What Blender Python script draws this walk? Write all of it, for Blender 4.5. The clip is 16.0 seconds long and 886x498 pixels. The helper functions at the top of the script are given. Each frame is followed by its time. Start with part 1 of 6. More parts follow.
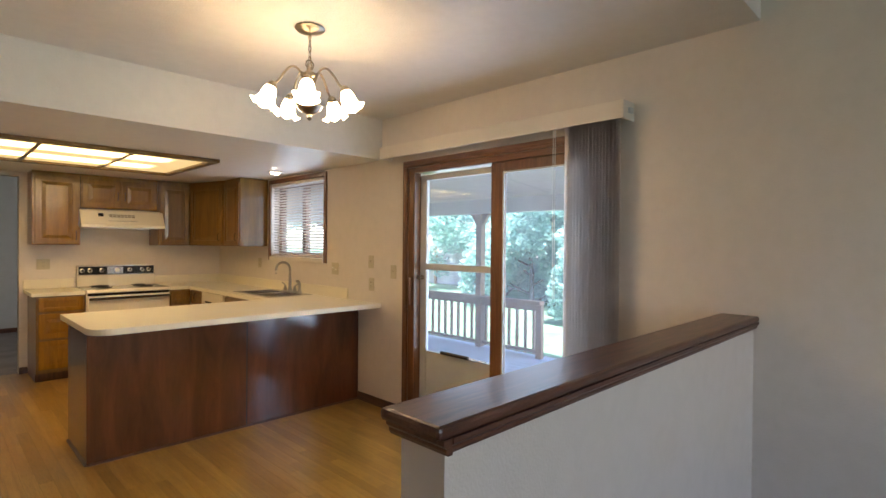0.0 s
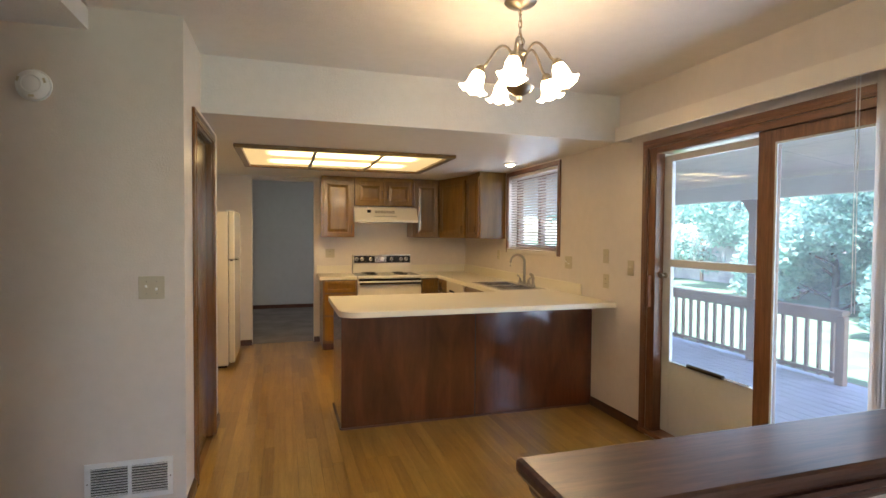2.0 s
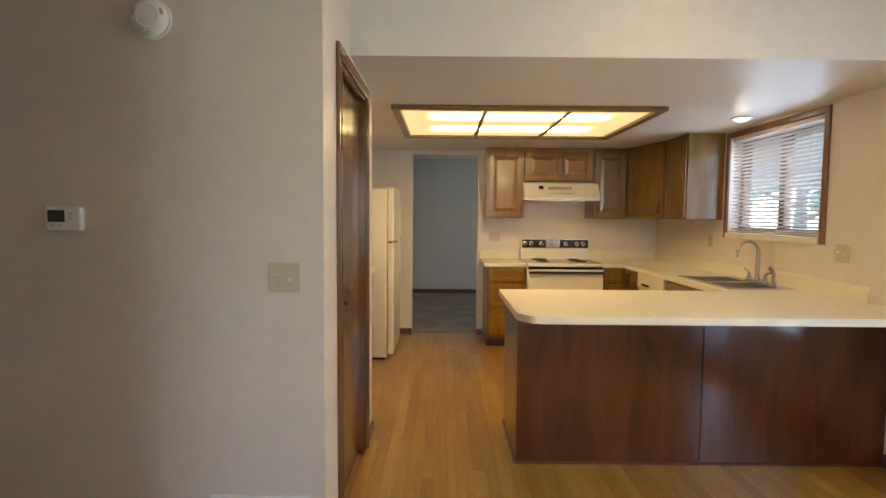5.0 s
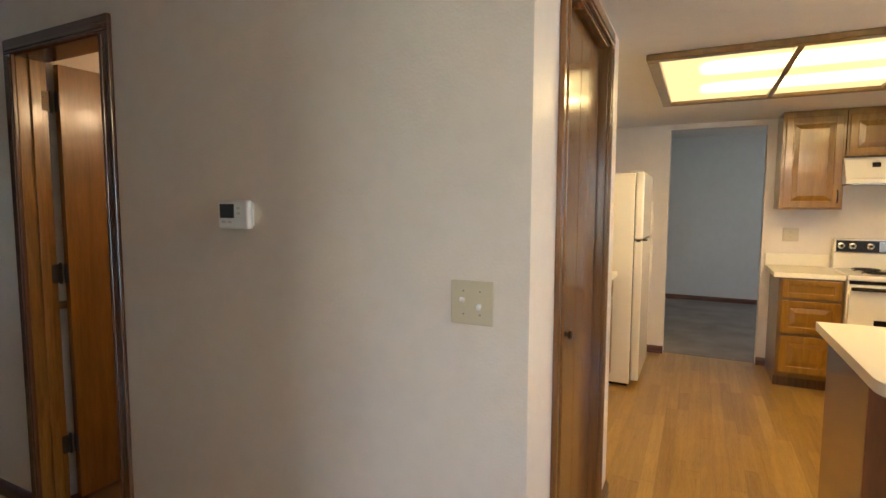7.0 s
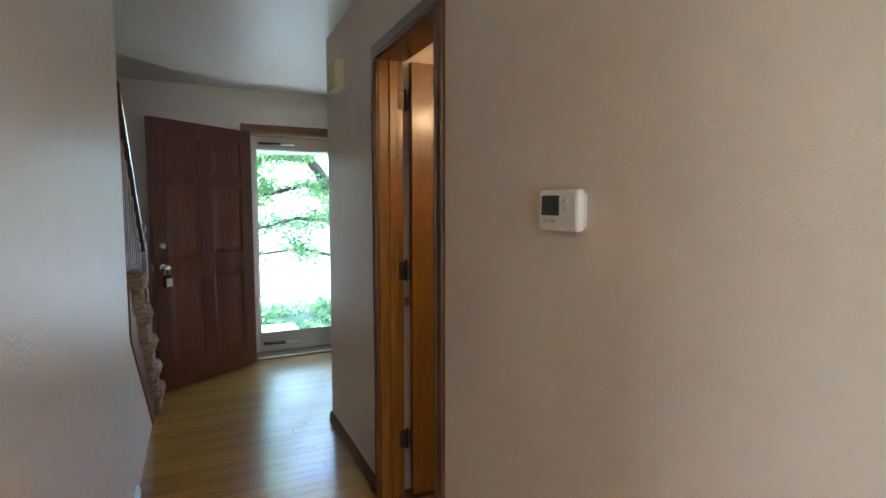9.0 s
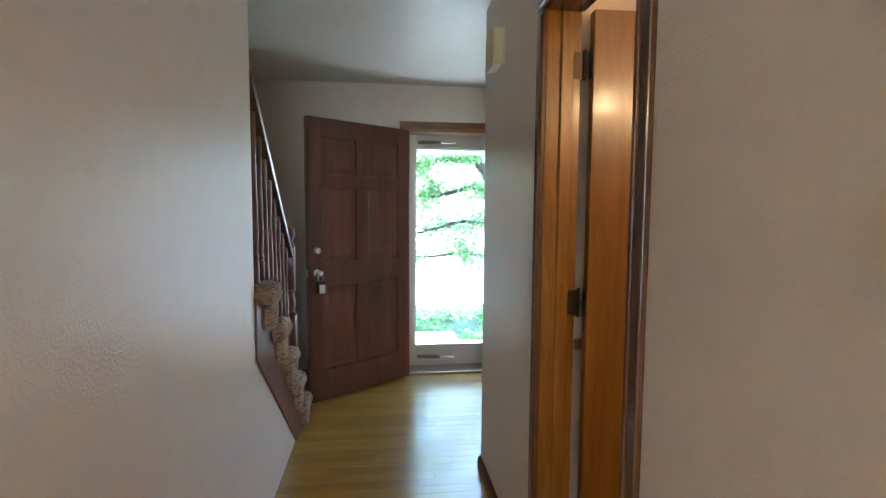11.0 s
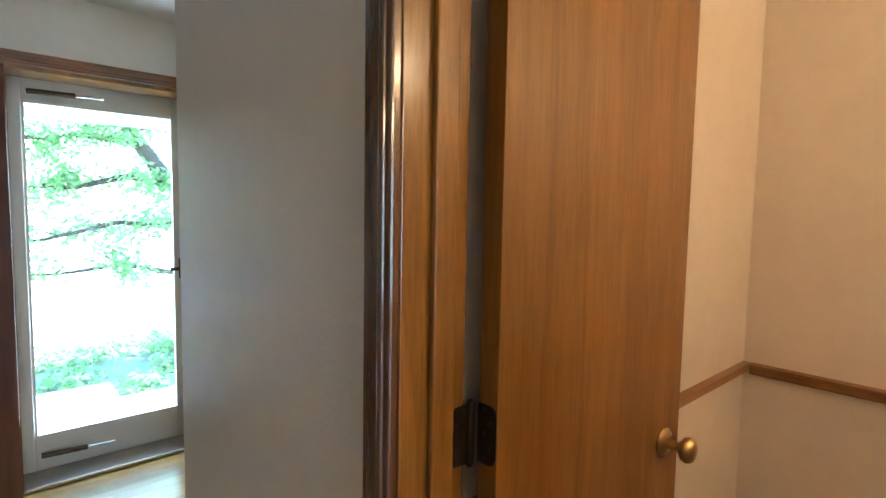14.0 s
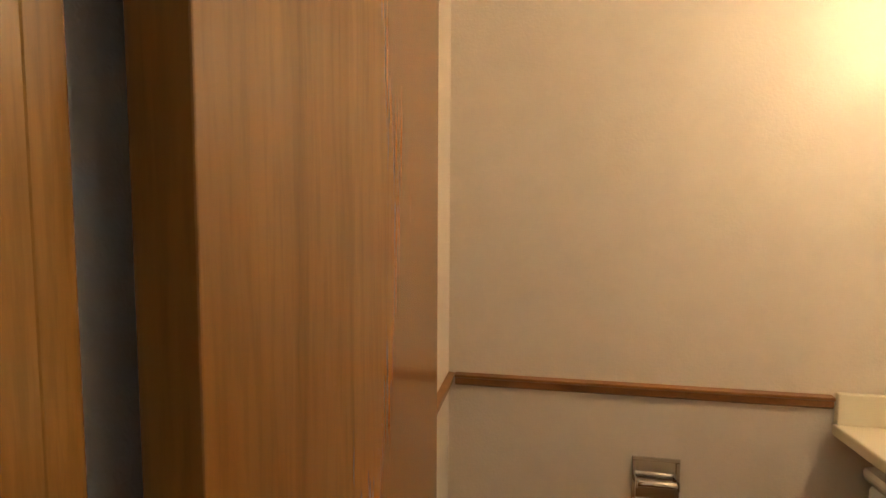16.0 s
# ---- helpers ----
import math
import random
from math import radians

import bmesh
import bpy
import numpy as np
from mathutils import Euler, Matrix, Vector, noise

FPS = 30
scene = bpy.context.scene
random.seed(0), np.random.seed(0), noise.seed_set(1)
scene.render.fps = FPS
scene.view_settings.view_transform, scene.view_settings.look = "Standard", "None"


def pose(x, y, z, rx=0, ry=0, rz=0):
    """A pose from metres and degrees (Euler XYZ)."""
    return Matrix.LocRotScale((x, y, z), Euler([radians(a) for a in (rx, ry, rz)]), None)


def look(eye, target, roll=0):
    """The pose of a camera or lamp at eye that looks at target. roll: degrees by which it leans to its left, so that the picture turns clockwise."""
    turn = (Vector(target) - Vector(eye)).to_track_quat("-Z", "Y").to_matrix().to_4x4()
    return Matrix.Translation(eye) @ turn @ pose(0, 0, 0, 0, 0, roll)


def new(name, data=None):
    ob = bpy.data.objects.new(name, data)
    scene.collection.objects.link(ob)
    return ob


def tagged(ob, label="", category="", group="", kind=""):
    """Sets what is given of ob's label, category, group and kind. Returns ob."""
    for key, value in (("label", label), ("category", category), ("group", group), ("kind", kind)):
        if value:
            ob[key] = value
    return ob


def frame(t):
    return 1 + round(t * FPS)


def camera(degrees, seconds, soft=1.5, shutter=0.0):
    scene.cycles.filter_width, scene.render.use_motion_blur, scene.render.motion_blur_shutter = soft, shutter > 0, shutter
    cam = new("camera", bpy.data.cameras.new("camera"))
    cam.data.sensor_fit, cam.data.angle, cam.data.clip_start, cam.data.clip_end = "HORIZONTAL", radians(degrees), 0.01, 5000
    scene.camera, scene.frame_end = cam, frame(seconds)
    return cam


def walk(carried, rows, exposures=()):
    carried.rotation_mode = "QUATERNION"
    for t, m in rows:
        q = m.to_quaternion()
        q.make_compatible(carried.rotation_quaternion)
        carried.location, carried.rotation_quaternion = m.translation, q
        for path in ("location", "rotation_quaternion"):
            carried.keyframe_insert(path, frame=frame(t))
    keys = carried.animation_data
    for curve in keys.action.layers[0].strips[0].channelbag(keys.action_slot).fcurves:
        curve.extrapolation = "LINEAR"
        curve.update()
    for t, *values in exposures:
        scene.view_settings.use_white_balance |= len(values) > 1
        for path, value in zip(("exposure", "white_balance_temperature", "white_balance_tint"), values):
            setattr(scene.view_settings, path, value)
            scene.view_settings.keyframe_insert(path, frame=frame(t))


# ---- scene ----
cam = camera(81.6, 16.0)
PATH = [
    (0, (0.214, 0.513, 1.435), (1.633, 1.922, 1.416), 0.5),
    (0.5, (0.305, 0.518, 1.434), (1.539, 2.091, 1.41), 0.5),
    (1, (0.414, 0.487, 1.435), (1.429, 2.21, 1.402), 0.5),
    (1.5, (0.491, 0.516, 1.434), (1.254, 2.364, 1.389), 0.4),
    (2, (0.53, 0.633, 1.44), (1.123, 2.542, 1.382), 0.4),
    (2.5, (0.528, 0.774, 1.439), (1.002, 2.716, 1.367), 0.5),
    (3, (0.531, 0.907, 1.427), (0.905, 2.87, 1.34), 0.6),
    (3.5, (0.55, 1.069, 1.406), (0.781, 3.053, 1.309), 0.6),
    (3.7, (0.556, 1.124, 1.399), (0.719, 3.115, 1.297), 0.7),
    (5.8, (0.478, 1.868, 1.41), (0.265, 3.851, 1.261), 0.6),
    (6, (0.504, 1.947, 1.42), (0.185, 3.915, 1.263), 0.7),
    (6.5, (0.477, 2.132, 1.406), (-0.105, 4.039, 1.245), 0.3),
    (7, (0.411, 2.314, 1.409), (-0.478, 4.098, 1.242), 0.2),
    (7.5, (0.359, 2.423, 1.393), (-0.82, 4.029, 1.225), 0.0),
    (8, (0.29, 2.568, 1.394), (-1.139, 3.958, 1.226), -0.1),
    (8.5, (0.171, 2.678, 1.385), (-1.472, 3.807, 1.223), 0.0),
    (9, (0.0, 2.758, 1.387), (-1.797, 3.621, 1.224), 0.0),
    (9.5, (-0.131, 2.829, 1.39), (-2.028, 3.442, 1.225), 0.1),
    (10, (-0.264, 2.922, 1.395), (-2.223, 3.289, 1.229), 0.1),
    (10.2, (-0.318, 2.948, 1.396), (-2.292, 3.228, 1.228), 0.0),
    (12.3, (-1.13, 3.01, 1.418), (-3.11, 3.235, 1.264), 0.5),
    (12.5, (-1.22, 3.045, 1.413), (-3.189, 3.361, 1.261), 0.6),
    (13, (-1.417, 3.089, 1.412), (-3.304, 3.731, 1.254), 0.8),
    (13.5, (-1.586, 3.083, 1.409), (-3.283, 4.129, 1.253), 1.1),
    (14, (-1.712, 3.123, 1.413), (-3.202, 4.448, 1.262), 1.0),
    (14.5, (-1.815, 3.205, 1.418), (-3.097, 4.733, 1.27), 0.8),
    (15, (-1.892, 3.302, 1.414), (-2.893, 5.029, 1.28), 0.8),
    (15.5, (-1.947, 3.368, 1.432), (-2.657, 5.231, 1.272), 0.4),
    (16, (-2.021, 3.425, 1.432), (-2.374, 5.388, 1.281), 0.3),
]
EXPOSURES = [(0, 2.62, 6550, 19), (2, 2.62, 6450, 19), (3.5, 2.68, 6500, 19), (5.8, 3.0, 6350, 17), (7, 3.25, 6200, 17), (8, 3.25, 6450, 21), (10, 3.78, 6450, 19), (12.5, 3.93, 6300, 20), (13.5, 4.12, 6150, 16), (14.2, 4.2, 6200, 16), (15, 3.85, 8400, 12), (15.5, 4.15, 7900, 10), (16, 4.08, 5750, 8)]
walk(cam, [(t, look(eye, target, roll)) for t, eye, target, roll in PATH], EXPOSURES)


# ---- light ----
world = bpy.data.worlds.new("sky")
scene.world = world
world.use_nodes = True
wn = world.node_tree.nodes
sky = wn.new("ShaderNodeTexSky")
sky.sky_type, sky.sun_disc = "NISHITA", False
sky.sun_elevation, sky.sun_rotation = radians(58), radians(225)
wn["Background"].inputs["Strength"].default_value = 0.15
world.node_tree.links.new(sky.outputs["Color"], wn["Background"].inputs["Color"])


def sun_lamp():
    la = bpy.data.lights.new("sun", "SUN")
    la.energy, la.angle, la.color = 5.0, radians(0.5), (1, 0.97, 0.93)
    ob = new("sun", la)
    d = Vector((math.sin(radians(225)) * math.cos(radians(58)), math.cos(radians(225)) * math.cos(radians(58)), math.sin(radians(58))))
    ob.matrix_basis = look(d * 30, (0, 0, 0))


def window_light(name, eye, target, w, h, watts, colour):
    """Sky light that comes in at an opening."""
    la = bpy.data.lights.new(name, "AREA")
    la.shape, la.size, la.size_y, la.energy, la.color = "RECTANGLE", w, h, watts, colour
    new(name, la).matrix_basis = look(eye, target)


SKYBLUE = (0.66, 0.8, 1.0)
sun_lamp()
window_light("sky_light_patio", (3.29, 2.75, 1.15), (0, 2.75, 0.9), 1.7, 1.7, 4.2, SKYBLUE)
window_light("sky_light_entry", (-5.12, 3.68, 1.05), (0, 3.5, 1.2), 0.6, 1.6, 0.6, (0.84, 0.86, 1.0))
window_light("sky_light_living", (0.6, -3.15, 1.5), (0.9, 3, 0.9), 2.2, 1.5, 2.6, SKYBLUE)
window_light("sky_light_sink", (3.2, 5.55, 1.67), (0, 5.4, 1.2), 1.0, 0.7, 2, SKYBLUE)
# added fill lamp that brightens the back room; its source is invented
window_light("sky_light_back_room", (3.3, 9.3, 1.4), (0, 9.3, 1.0), 1.2, 1.2, 1.9, (1.0, 0.97, 0.92))


# ---- helpers of this place ----
def box(bm, x0, y0, z0, x1, y1, z1, bevel=0.0):
    """A block between two corners, with bevelled edges if asked."""
    m = Matrix.LocRotScale(((x0 + x1) / 2, (y0 + y1) / 2, (z0 + z1) / 2), None, (abs(x1 - x0), abs(y1 - y0), abs(z1 - z0)))
    made = bmesh.ops.create_cube(bm, size=1, matrix=m)["verts"]
    if bevel:
        edges = list({e for v in made for e in v.link_edges})
        bmesh.ops.bevel(bm, geom=edges, offset=bevel, segments=2, affect="EDGES", profile=0.5)
    return bm


def block(*boxes, bevel=0.0):
    bm = bmesh.new()
    for b in boxes:
        box(bm, *b, bevel=bevel)
    return bm


def moved(bm, m):
    bmesh.ops.transform(bm, matrix=m, verts=bm.verts)
    return bm


def lathe(profile, n=24, bm=None, m=None):
    """A turned shape about z, from (radius, height) pairs."""
    bm = bm or bmesh.new()
    rings = []
    for r, z in profile:
        if r < 1e-6:
            v = Vector((0, 0, z))
            rings.append([bm.verts.new(m @ v if m else v)])
        else:
            ring = []
            for i in range(n):
                a = 2 * math.pi * i / n
                v = Vector((r * math.cos(a), r * math.sin(a), z))
                ring.append(bm.verts.new(m @ v if m else v))
            rings.append(ring)
    for a, b in zip(rings, rings[1:]):
        for i in range(n):
            q = [a[i % len(a)], a[(i + 1) % len(a)], b[(i + 1) % len(b)], b[i % len(b)]]
            q = list(dict.fromkeys(q))
            if len(q) > 2:
                bm.faces.new(q)
    bmesh.ops.recalc_face_normals(bm, faces=bm.faces)
    return bm


def tube(points, r, n=8, bm=None, closed=False):
    """A round bar along points; r is a number, or one for each point."""
    bm = bm or bmesh.new()
    pts = [Vector(p) for p in points]
    rs = r if isinstance(r, (list, tuple)) else [r] * len(pts)
    rings, up = [], Vector((0, 0, 1))
    for i, p in enumerate(pts):
        a, b = pts[max(i - 1, 0)], pts[min(i + 1, len(pts) - 1)]
        if closed:
            a, b = pts[i - 1], pts[(i + 1) % len(pts)]
        d = (b - a).normalized()
        u = up.cross(d)
        if u.length < 0.05:
            u = Vector((1, 0, 0)).cross(d)
        u.normalize()
        w = d.cross(u)
        rings.append([bm.verts.new(p + rs[i] * (u * math.cos(2 * math.pi * k / n) + w * math.sin(2 * math.pi * k / n))) for k in range(n)])
    pairs = list(zip(rings, rings[1:])) + ([(rings[-1], rings[0])] if closed else [])
    for a, b in pairs:
        for k in range(n):
            bm.faces.new((a[k], a[(k + 1) % n], b[(k + 1) % n], b[k]))
    if not closed:
        bm.faces.new(rings[0][::-1])
        bm.faces.new(rings[-1])
    bmesh.ops.recalc_face_normals(bm, faces=bm.faces)
    return bm


def prism(outline, z0, z1, bm=None):
    """A slab over a flat outline of (x, y)."""
    bm = bm or bmesh.new()
    lo = [bm.verts.new((x, y, z0)) for x, y in outline]
    hi = [bm.verts.new((x, y, z1)) for x, y in outline]
    bm.faces.new(lo[::-1])
    bm.faces.new(hi)
    for i in range(len(lo)):
        j = (i + 1) % len(lo)
        bm.faces.new((lo[i], lo[j], hi[j], hi[i]))
    bmesh.ops.recalc_face_normals(bm, faces=bm.faces)
    return bm


def bar(profile, a, b, bm=None):
    """A moulding: a profile of (out, up) pairs swept along the level line a to b; out is to the right of the way from a to b."""
    bm = bm or bmesh.new()
    a, b = Vector(a), Vector(b)
    d = (b - a).normalized()
    out = Vector((d.y, -d.x, 0))
    ends = [[bm.verts.new(p + out * o + Vector((0, 0, u))) for o, u in profile] for p in (a, b)]
    n = len(profile)
    for i in range(n):
        j = (i + 1) % n
        bm.faces.new((ends[0][i], ends[0][j], ends[1][j], ends[1][i]))
    bm.faces.new(ends[0][::-1])
    bm.faces.new(ends[1])
    bmesh.ops.recalc_face_normals(bm, faces=bm.faces)
    return bm


def link(name, bm, material, smooth=False):
    me = bpy.data.meshes.new(name)
    bm.to_mesh(me)
    bm.free()
    me.materials.append(material)
    if smooth:
        me.polygons.foreach_set("use_smooth", [True] * len(me.polygons))
        me.set_sharp_from_angle(angle=radians(40))
    return new(name, me)


def part(name, bm, material, parent, label="", smooth=False):
    ob = link(name, bm, material, smooth)
    ob.parent = parent
    if label:
        tagged(ob, label)
    return ob


def thing(name, label, category, m=None, group=""):
    ob = new(name)
    ob.empty_display_size = 0.1
    if m is not None:
        ob.matrix_basis = m
    return tagged(ob, label, category, group)


def structure(name, bm, material, label="", category="", smooth=False):
    return tagged(link(name, bm, material, smooth), label, category or name.split("_")[0], "", "structure")


def setting(name, label, category):
    return tagged(new(name), label, category, "", "structure")


# ---- materials ----
def shade(name, rough=0.5, metal=0.0, coat=0.0):
    m = bpy.data.materials.new(name)
    m.use_nodes = True
    nt = m.node_tree
    b = nt.nodes["Principled BSDF"]
    b.inputs["Roughness"].default_value, b.inputs["Metallic"].default_value, b.inputs["Coat Weight"].default_value = rough, metal, coat
    b.inputs["Coat Roughness"].default_value = 0.12
    return m, nt, b


def grained(nt, scale, detail=4, stretch=(1, 1, 1), rough=0.55, distort=0.0):
    geo = nt.nodes.new("ShaderNodeNewGeometry")
    mp = nt.nodes.new("ShaderNodeMapping")
    mp.inputs["Scale"].default_value = stretch
    n = nt.nodes.new("ShaderNodeTexNoise")
    n.inputs["Scale"].default_value, n.inputs["Detail"].default_value, n.inputs["Roughness"].default_value, n.inputs["Distortion"].default_value = scale, detail, rough, distort
    nt.links.new(geo.outputs["Position"], mp.inputs["Vector"])
    nt.links.new(mp.outputs["Vector"], n.inputs["Vector"])
    return n.outputs["Fac"]


def ramp(nt, fac, *stops):
    r = nt.nodes.new("ShaderNodeValToRGB")
    while len(r.color_ramp.elements) < len(stops):
        r.color_ramp.elements.new(0.5)
    for e, (p, c) in zip(r.color_ramp.elements, stops):
        e.position, e.color = p, (*c, 1) if len(c) == 3 else c
    nt.links.new(fac, r.inputs["Fac"])
    return r.outputs["Color"]


def mixed(nt, a, b, fac, how="MULTIPLY"):
    m = nt.nodes.new("ShaderNodeMix")
    m.data_type, m.blend_type = "RGBA", how
    m.inputs["Factor"].default_value = fac
    nt.links.new(a, m.inputs["A"])
    nt.links.new(b, m.inputs["B"])
    return m.outputs["Result"]


def bump(nt, b, height, strength, distance):
    n = nt.nodes.new("ShaderNodeBump")
    n.inputs["Strength"].default_value, n.inputs["Distance"].default_value = strength, distance
    nt.links.new(height, n.inputs["Height"])
    nt.links.new(n.outputs["Normal"], b.inputs["Normal"])


def plain(name, c, rough=0.5, metal=0.0, vary=0.08, grain=30, relief=0.0, coat=0.0):
    """A surface of one colour with faint blotches, wear in the gloss and a fine relief."""
    m, nt, b = shade(name, rough, metal, coat)
    lo = tuple(x * (1 - vary) for x in c)
    hi = tuple(min(1, x * (1 + vary)) for x in c)
    big = ramp(nt, grained(nt, 2.3, 5), (0.35, lo), (0.65, hi))
    fine = ramp(nt, grained(nt, grain, 3), (0.3, (1 - vary, 1 - vary, 1 - vary)), (0.7, (1, 1, 1)))
    nt.links.new(mixed(nt, big, fine, 0.6), b.inputs["Base Color"])
    mr = nt.nodes.new("ShaderNodeMapRange")
    mr.inputs["To Min"].default_value, mr.inputs["To Max"].default_value = max(rough - 0.03, 0.02), min(rough + 0.03, 1)
    nt.links.new(grained(nt, 9, 4), mr.inputs["Value"])
    nt.links.new(mr.outputs["Result"], b.inputs["Roughness"])
    if relief:
        bump(nt, b, grained(nt, grain * 4, 2), relief, 0.002)
    return m


def paint(name, c, grain=130, relief=0.22):
    """Wall paint over a sprayed texture."""
    m, nt, b = shade(name, 0.4)
    big = ramp(nt, grained(nt, 1.1, 6), (0.3, tuple(x * 0.95 for x in c)), (0.7, c))
    smear = ramp(nt, grained(nt, 14, 5), (0.35, (0.95, 0.95, 0.94)), (0.6, (1, 1, 1)))
    nt.links.new(mixed(nt, big, smear, 0.7), b.inputs["Base Color"])
    bump(nt, b, ramp(nt, grained(nt, grain, 2), (0.42, (0, 0, 0)), (0.6, (1, 1, 1))), relief, 0.0015)
    return m


def looped(name, dark, light):
    """Loop-pile carpet: knotted rows of light and dark yarn."""
    m, nt, b = shade(name, 0.95)
    rows = grained(nt, 26, 4, (1, 1, 4.5), 0.6, 1.2)
    tone = ramp(nt, rows, (0.36, dark), (0.5, tuple(0.45 * p + 0.55 * q for p, q in zip(dark, light))), (0.66, light))
    nt.links.new(mixed(nt, tone, ramp(nt, grained(nt, 4, 4), (0.3, (0.78, 0.76, 0.74)), (0.7, (1, 1, 1))), 0.8), b.inputs["Base Color"])
    bump(nt, b, rows, 1.0, 0.006)
    return m


def wood(name, dark, light, grain=(14, 14, 1.2), rough=0.3, coat=0.3, fleck=0.35, spread=((0.66, 0.6, 0.53), (0.93, 0.92, 0.9))):
    """Varnished wood; grain: how tightly the figure runs along x, y and z."""
    m, nt, b = shade(name, rough, 0, coat)
    fig = grained(nt, 2.6, 6, grain, 0.6, 0.8)
    mid = tuple((p + q) / 2 for p, q in zip(dark, light))
    base = ramp(nt, fig, (0.3, dark), (0.5, mid), (0.7, light))
    pore = ramp(nt, grained(nt, 22, 3, grain), (0.38, (1 - fleck,) * 3), (0.52, (1, 1, 1)))
    stain = ramp(nt, grained(nt, 1.7, 3), (0.3, (0.82, 0.82, 0.82)), (0.7, (1, 1, 1)))
    tone = mixed(nt, mixed(nt, base, pore, 0.55), stain, 0.8)
    info = nt.nodes.new("ShaderNodeObjectInfo")
    nt.links.new(mixed(nt, tone, ramp(nt, info.outputs["Random"], (0, spread[0]), (0.55, spread[1]), (1, (1, 1, 1))), 0.75), b.inputs["Base Color"])
    bump(nt, b, grained(nt, 22, 3, grain), 0.12, 0.001)
    return m


def glowing(name, c, strength, base=(0.9, 0.88, 0.8)):
    m, nt, b = shade(name, 0.35)
    b.inputs["Base Color"].default_value = (*base, 1)
    b.inputs["Emission Color"].default_value = (*c, 1)
    b.inputs["Emission Strength"].default_value = strength
    return m


def glass(name, tint=(1, 1, 1), veil=0.07):
    """Thin clear glass: see-through, with a reflection that grows towards grazing and outdoor haze mixed into the pane.
    """
    m = bpy.data.materials.new(name)
    m.use_nodes = True
    nt = m.node_tree
    nt.nodes.remove(nt.nodes["Principled BSDF"])
    t, g, mx, f, p = (nt.nodes.new(k) for k in ("ShaderNodeBsdfTransparent", "ShaderNodeBsdfGlossy", "ShaderNodeMixShader", "ShaderNodeLayerWeight", "ShaderNodeMath"))
    t.inputs["Color"].default_value = (*tint, 1)
    g.inputs["Roughness"].default_value = 0.01
    p.operation = "POWER"
    p.inputs[1].default_value = 5.0
    r = nt.nodes.new("ShaderNodeMapRange")
    r.inputs["To Min"].default_value, r.inputs["To Max"].default_value = 0.035, 0.8
    nt.links.new(f.outputs["Facing"], p.inputs[0])
    nt.links.new(p.outputs[0], r.inputs["Value"])
    nt.links.new(r.outputs["Result"], mx.inputs["Fac"])
    nt.links.new(t.outputs["BSDF"], mx.inputs[1])
    nt.links.new(g.outputs["BSDF"], mx.inputs[2])
    # faint translucent film paints the outdoor haze and glare into the pane
    haze, film = nt.nodes.new("ShaderNodeBsdfTranslucent"), nt.nodes.new("ShaderNodeMixShader")
    haze.inputs["Color"].default_value = (0.86, 0.93, 1.0, 1)
    nt.links.new(ramp(nt, grained(nt, 5, 5), (0.3, (veil * 0.75,) * 3), (0.7, (veil * 1.2,) * 3)), film.inputs["Fac"])
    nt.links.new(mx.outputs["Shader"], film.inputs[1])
    nt.links.new(haze.outputs["BSDF"], film.inputs[2])
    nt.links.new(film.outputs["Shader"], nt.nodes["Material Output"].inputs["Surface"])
    return m


def leafy(name, dark, light):
    m, nt, b = shade(name, 0.5)
    geo = nt.nodes.new("ShaderNodeNewGeometry")
    nt.links.new(ramp(nt, geo.outputs["Random Per Island"], (0, dark), (1, light)), b.inputs["Base Color"])
    b.inputs["Subsurface Weight"].default_value = 0.0
    out = nt.nodes["Material Output"]
    tr, mx = nt.nodes.new("ShaderNodeBsdfTranslucent"), nt.nodes.new("ShaderNodeMixShader")
    nt.links.new(ramp(nt, geo.outputs["Random Per Island"], (0, tuple(2.2 * x for x in dark)), (1, tuple(2.2 * x for x in light))), tr.inputs["Color"])
    mx.inputs["Fac"].default_value = 0.5
    nt.links.new(b.outputs["BSDF"], mx.inputs[1])
    nt.links.new(tr.outputs["BSDF"], mx.inputs[2])
    nt.links.new(mx.outputs["Shader"], out.inputs["Surface"])
    return m


PAINT = paint("wall_paint", (0.75, 0.67, 0.585))
PAINT_BLUE = paint("back_room_paint", (0.62, 0.63, 0.63))
CEIL = paint("ceiling_paint", (0.76, 0.73, 0.68), 90, 0.4)
TRIM = wood("dark_trim", (0.045, 0.018, 0.009), (0.16, 0.07, 0.035), (16, 16, 1.5), 0.28, 0.4)
TRIM_X = wood("dark_trim_along_x", (0.07, 0.024, 0.012), (0.2, 0.078, 0.04), (1.5, 18, 18), 0.34, 0.15)
TRIM_Y = wood("dark_trim_along_y", (0.045, 0.018, 0.009), (0.15, 0.065, 0.033), (18, 1.5, 18), 0.28, 0.4)
CASING = wood("red_brown_casing", (0.2, 0.08, 0.013), (0.37, 0.17, 0.031), (11, 11, 0.8), 0.25, 0.5, 0.25)
CASING_X = wood("red_brown_casing_along_x", (0.13, 0.045, 0.014), (0.34, 0.14, 0.045), (1.3, 20, 20), 0.25, 0.5)
# casing wood darkened: the shade on its hall side is put into the colour
CASING_SHADED = wood("shaded_brown_casing", (0.075, 0.028, 0.012), (0.2, 0.085, 0.03), (14, 14, 0.8), 0.22, 0.6, 0.3)
CASING_SHADED_X = wood("shaded_brown_casing_along_x", (0.075, 0.028, 0.012), (0.2, 0.085, 0.03), (0.8, 14, 14), 0.22, 0.6, 0.3)
BIRCH = wood("birch_door_veneer", (0.23, 0.096, 0.015), (0.33, 0.148, 0.025), (6, 6, 0.45), 0.26, 0.45, 0.2)
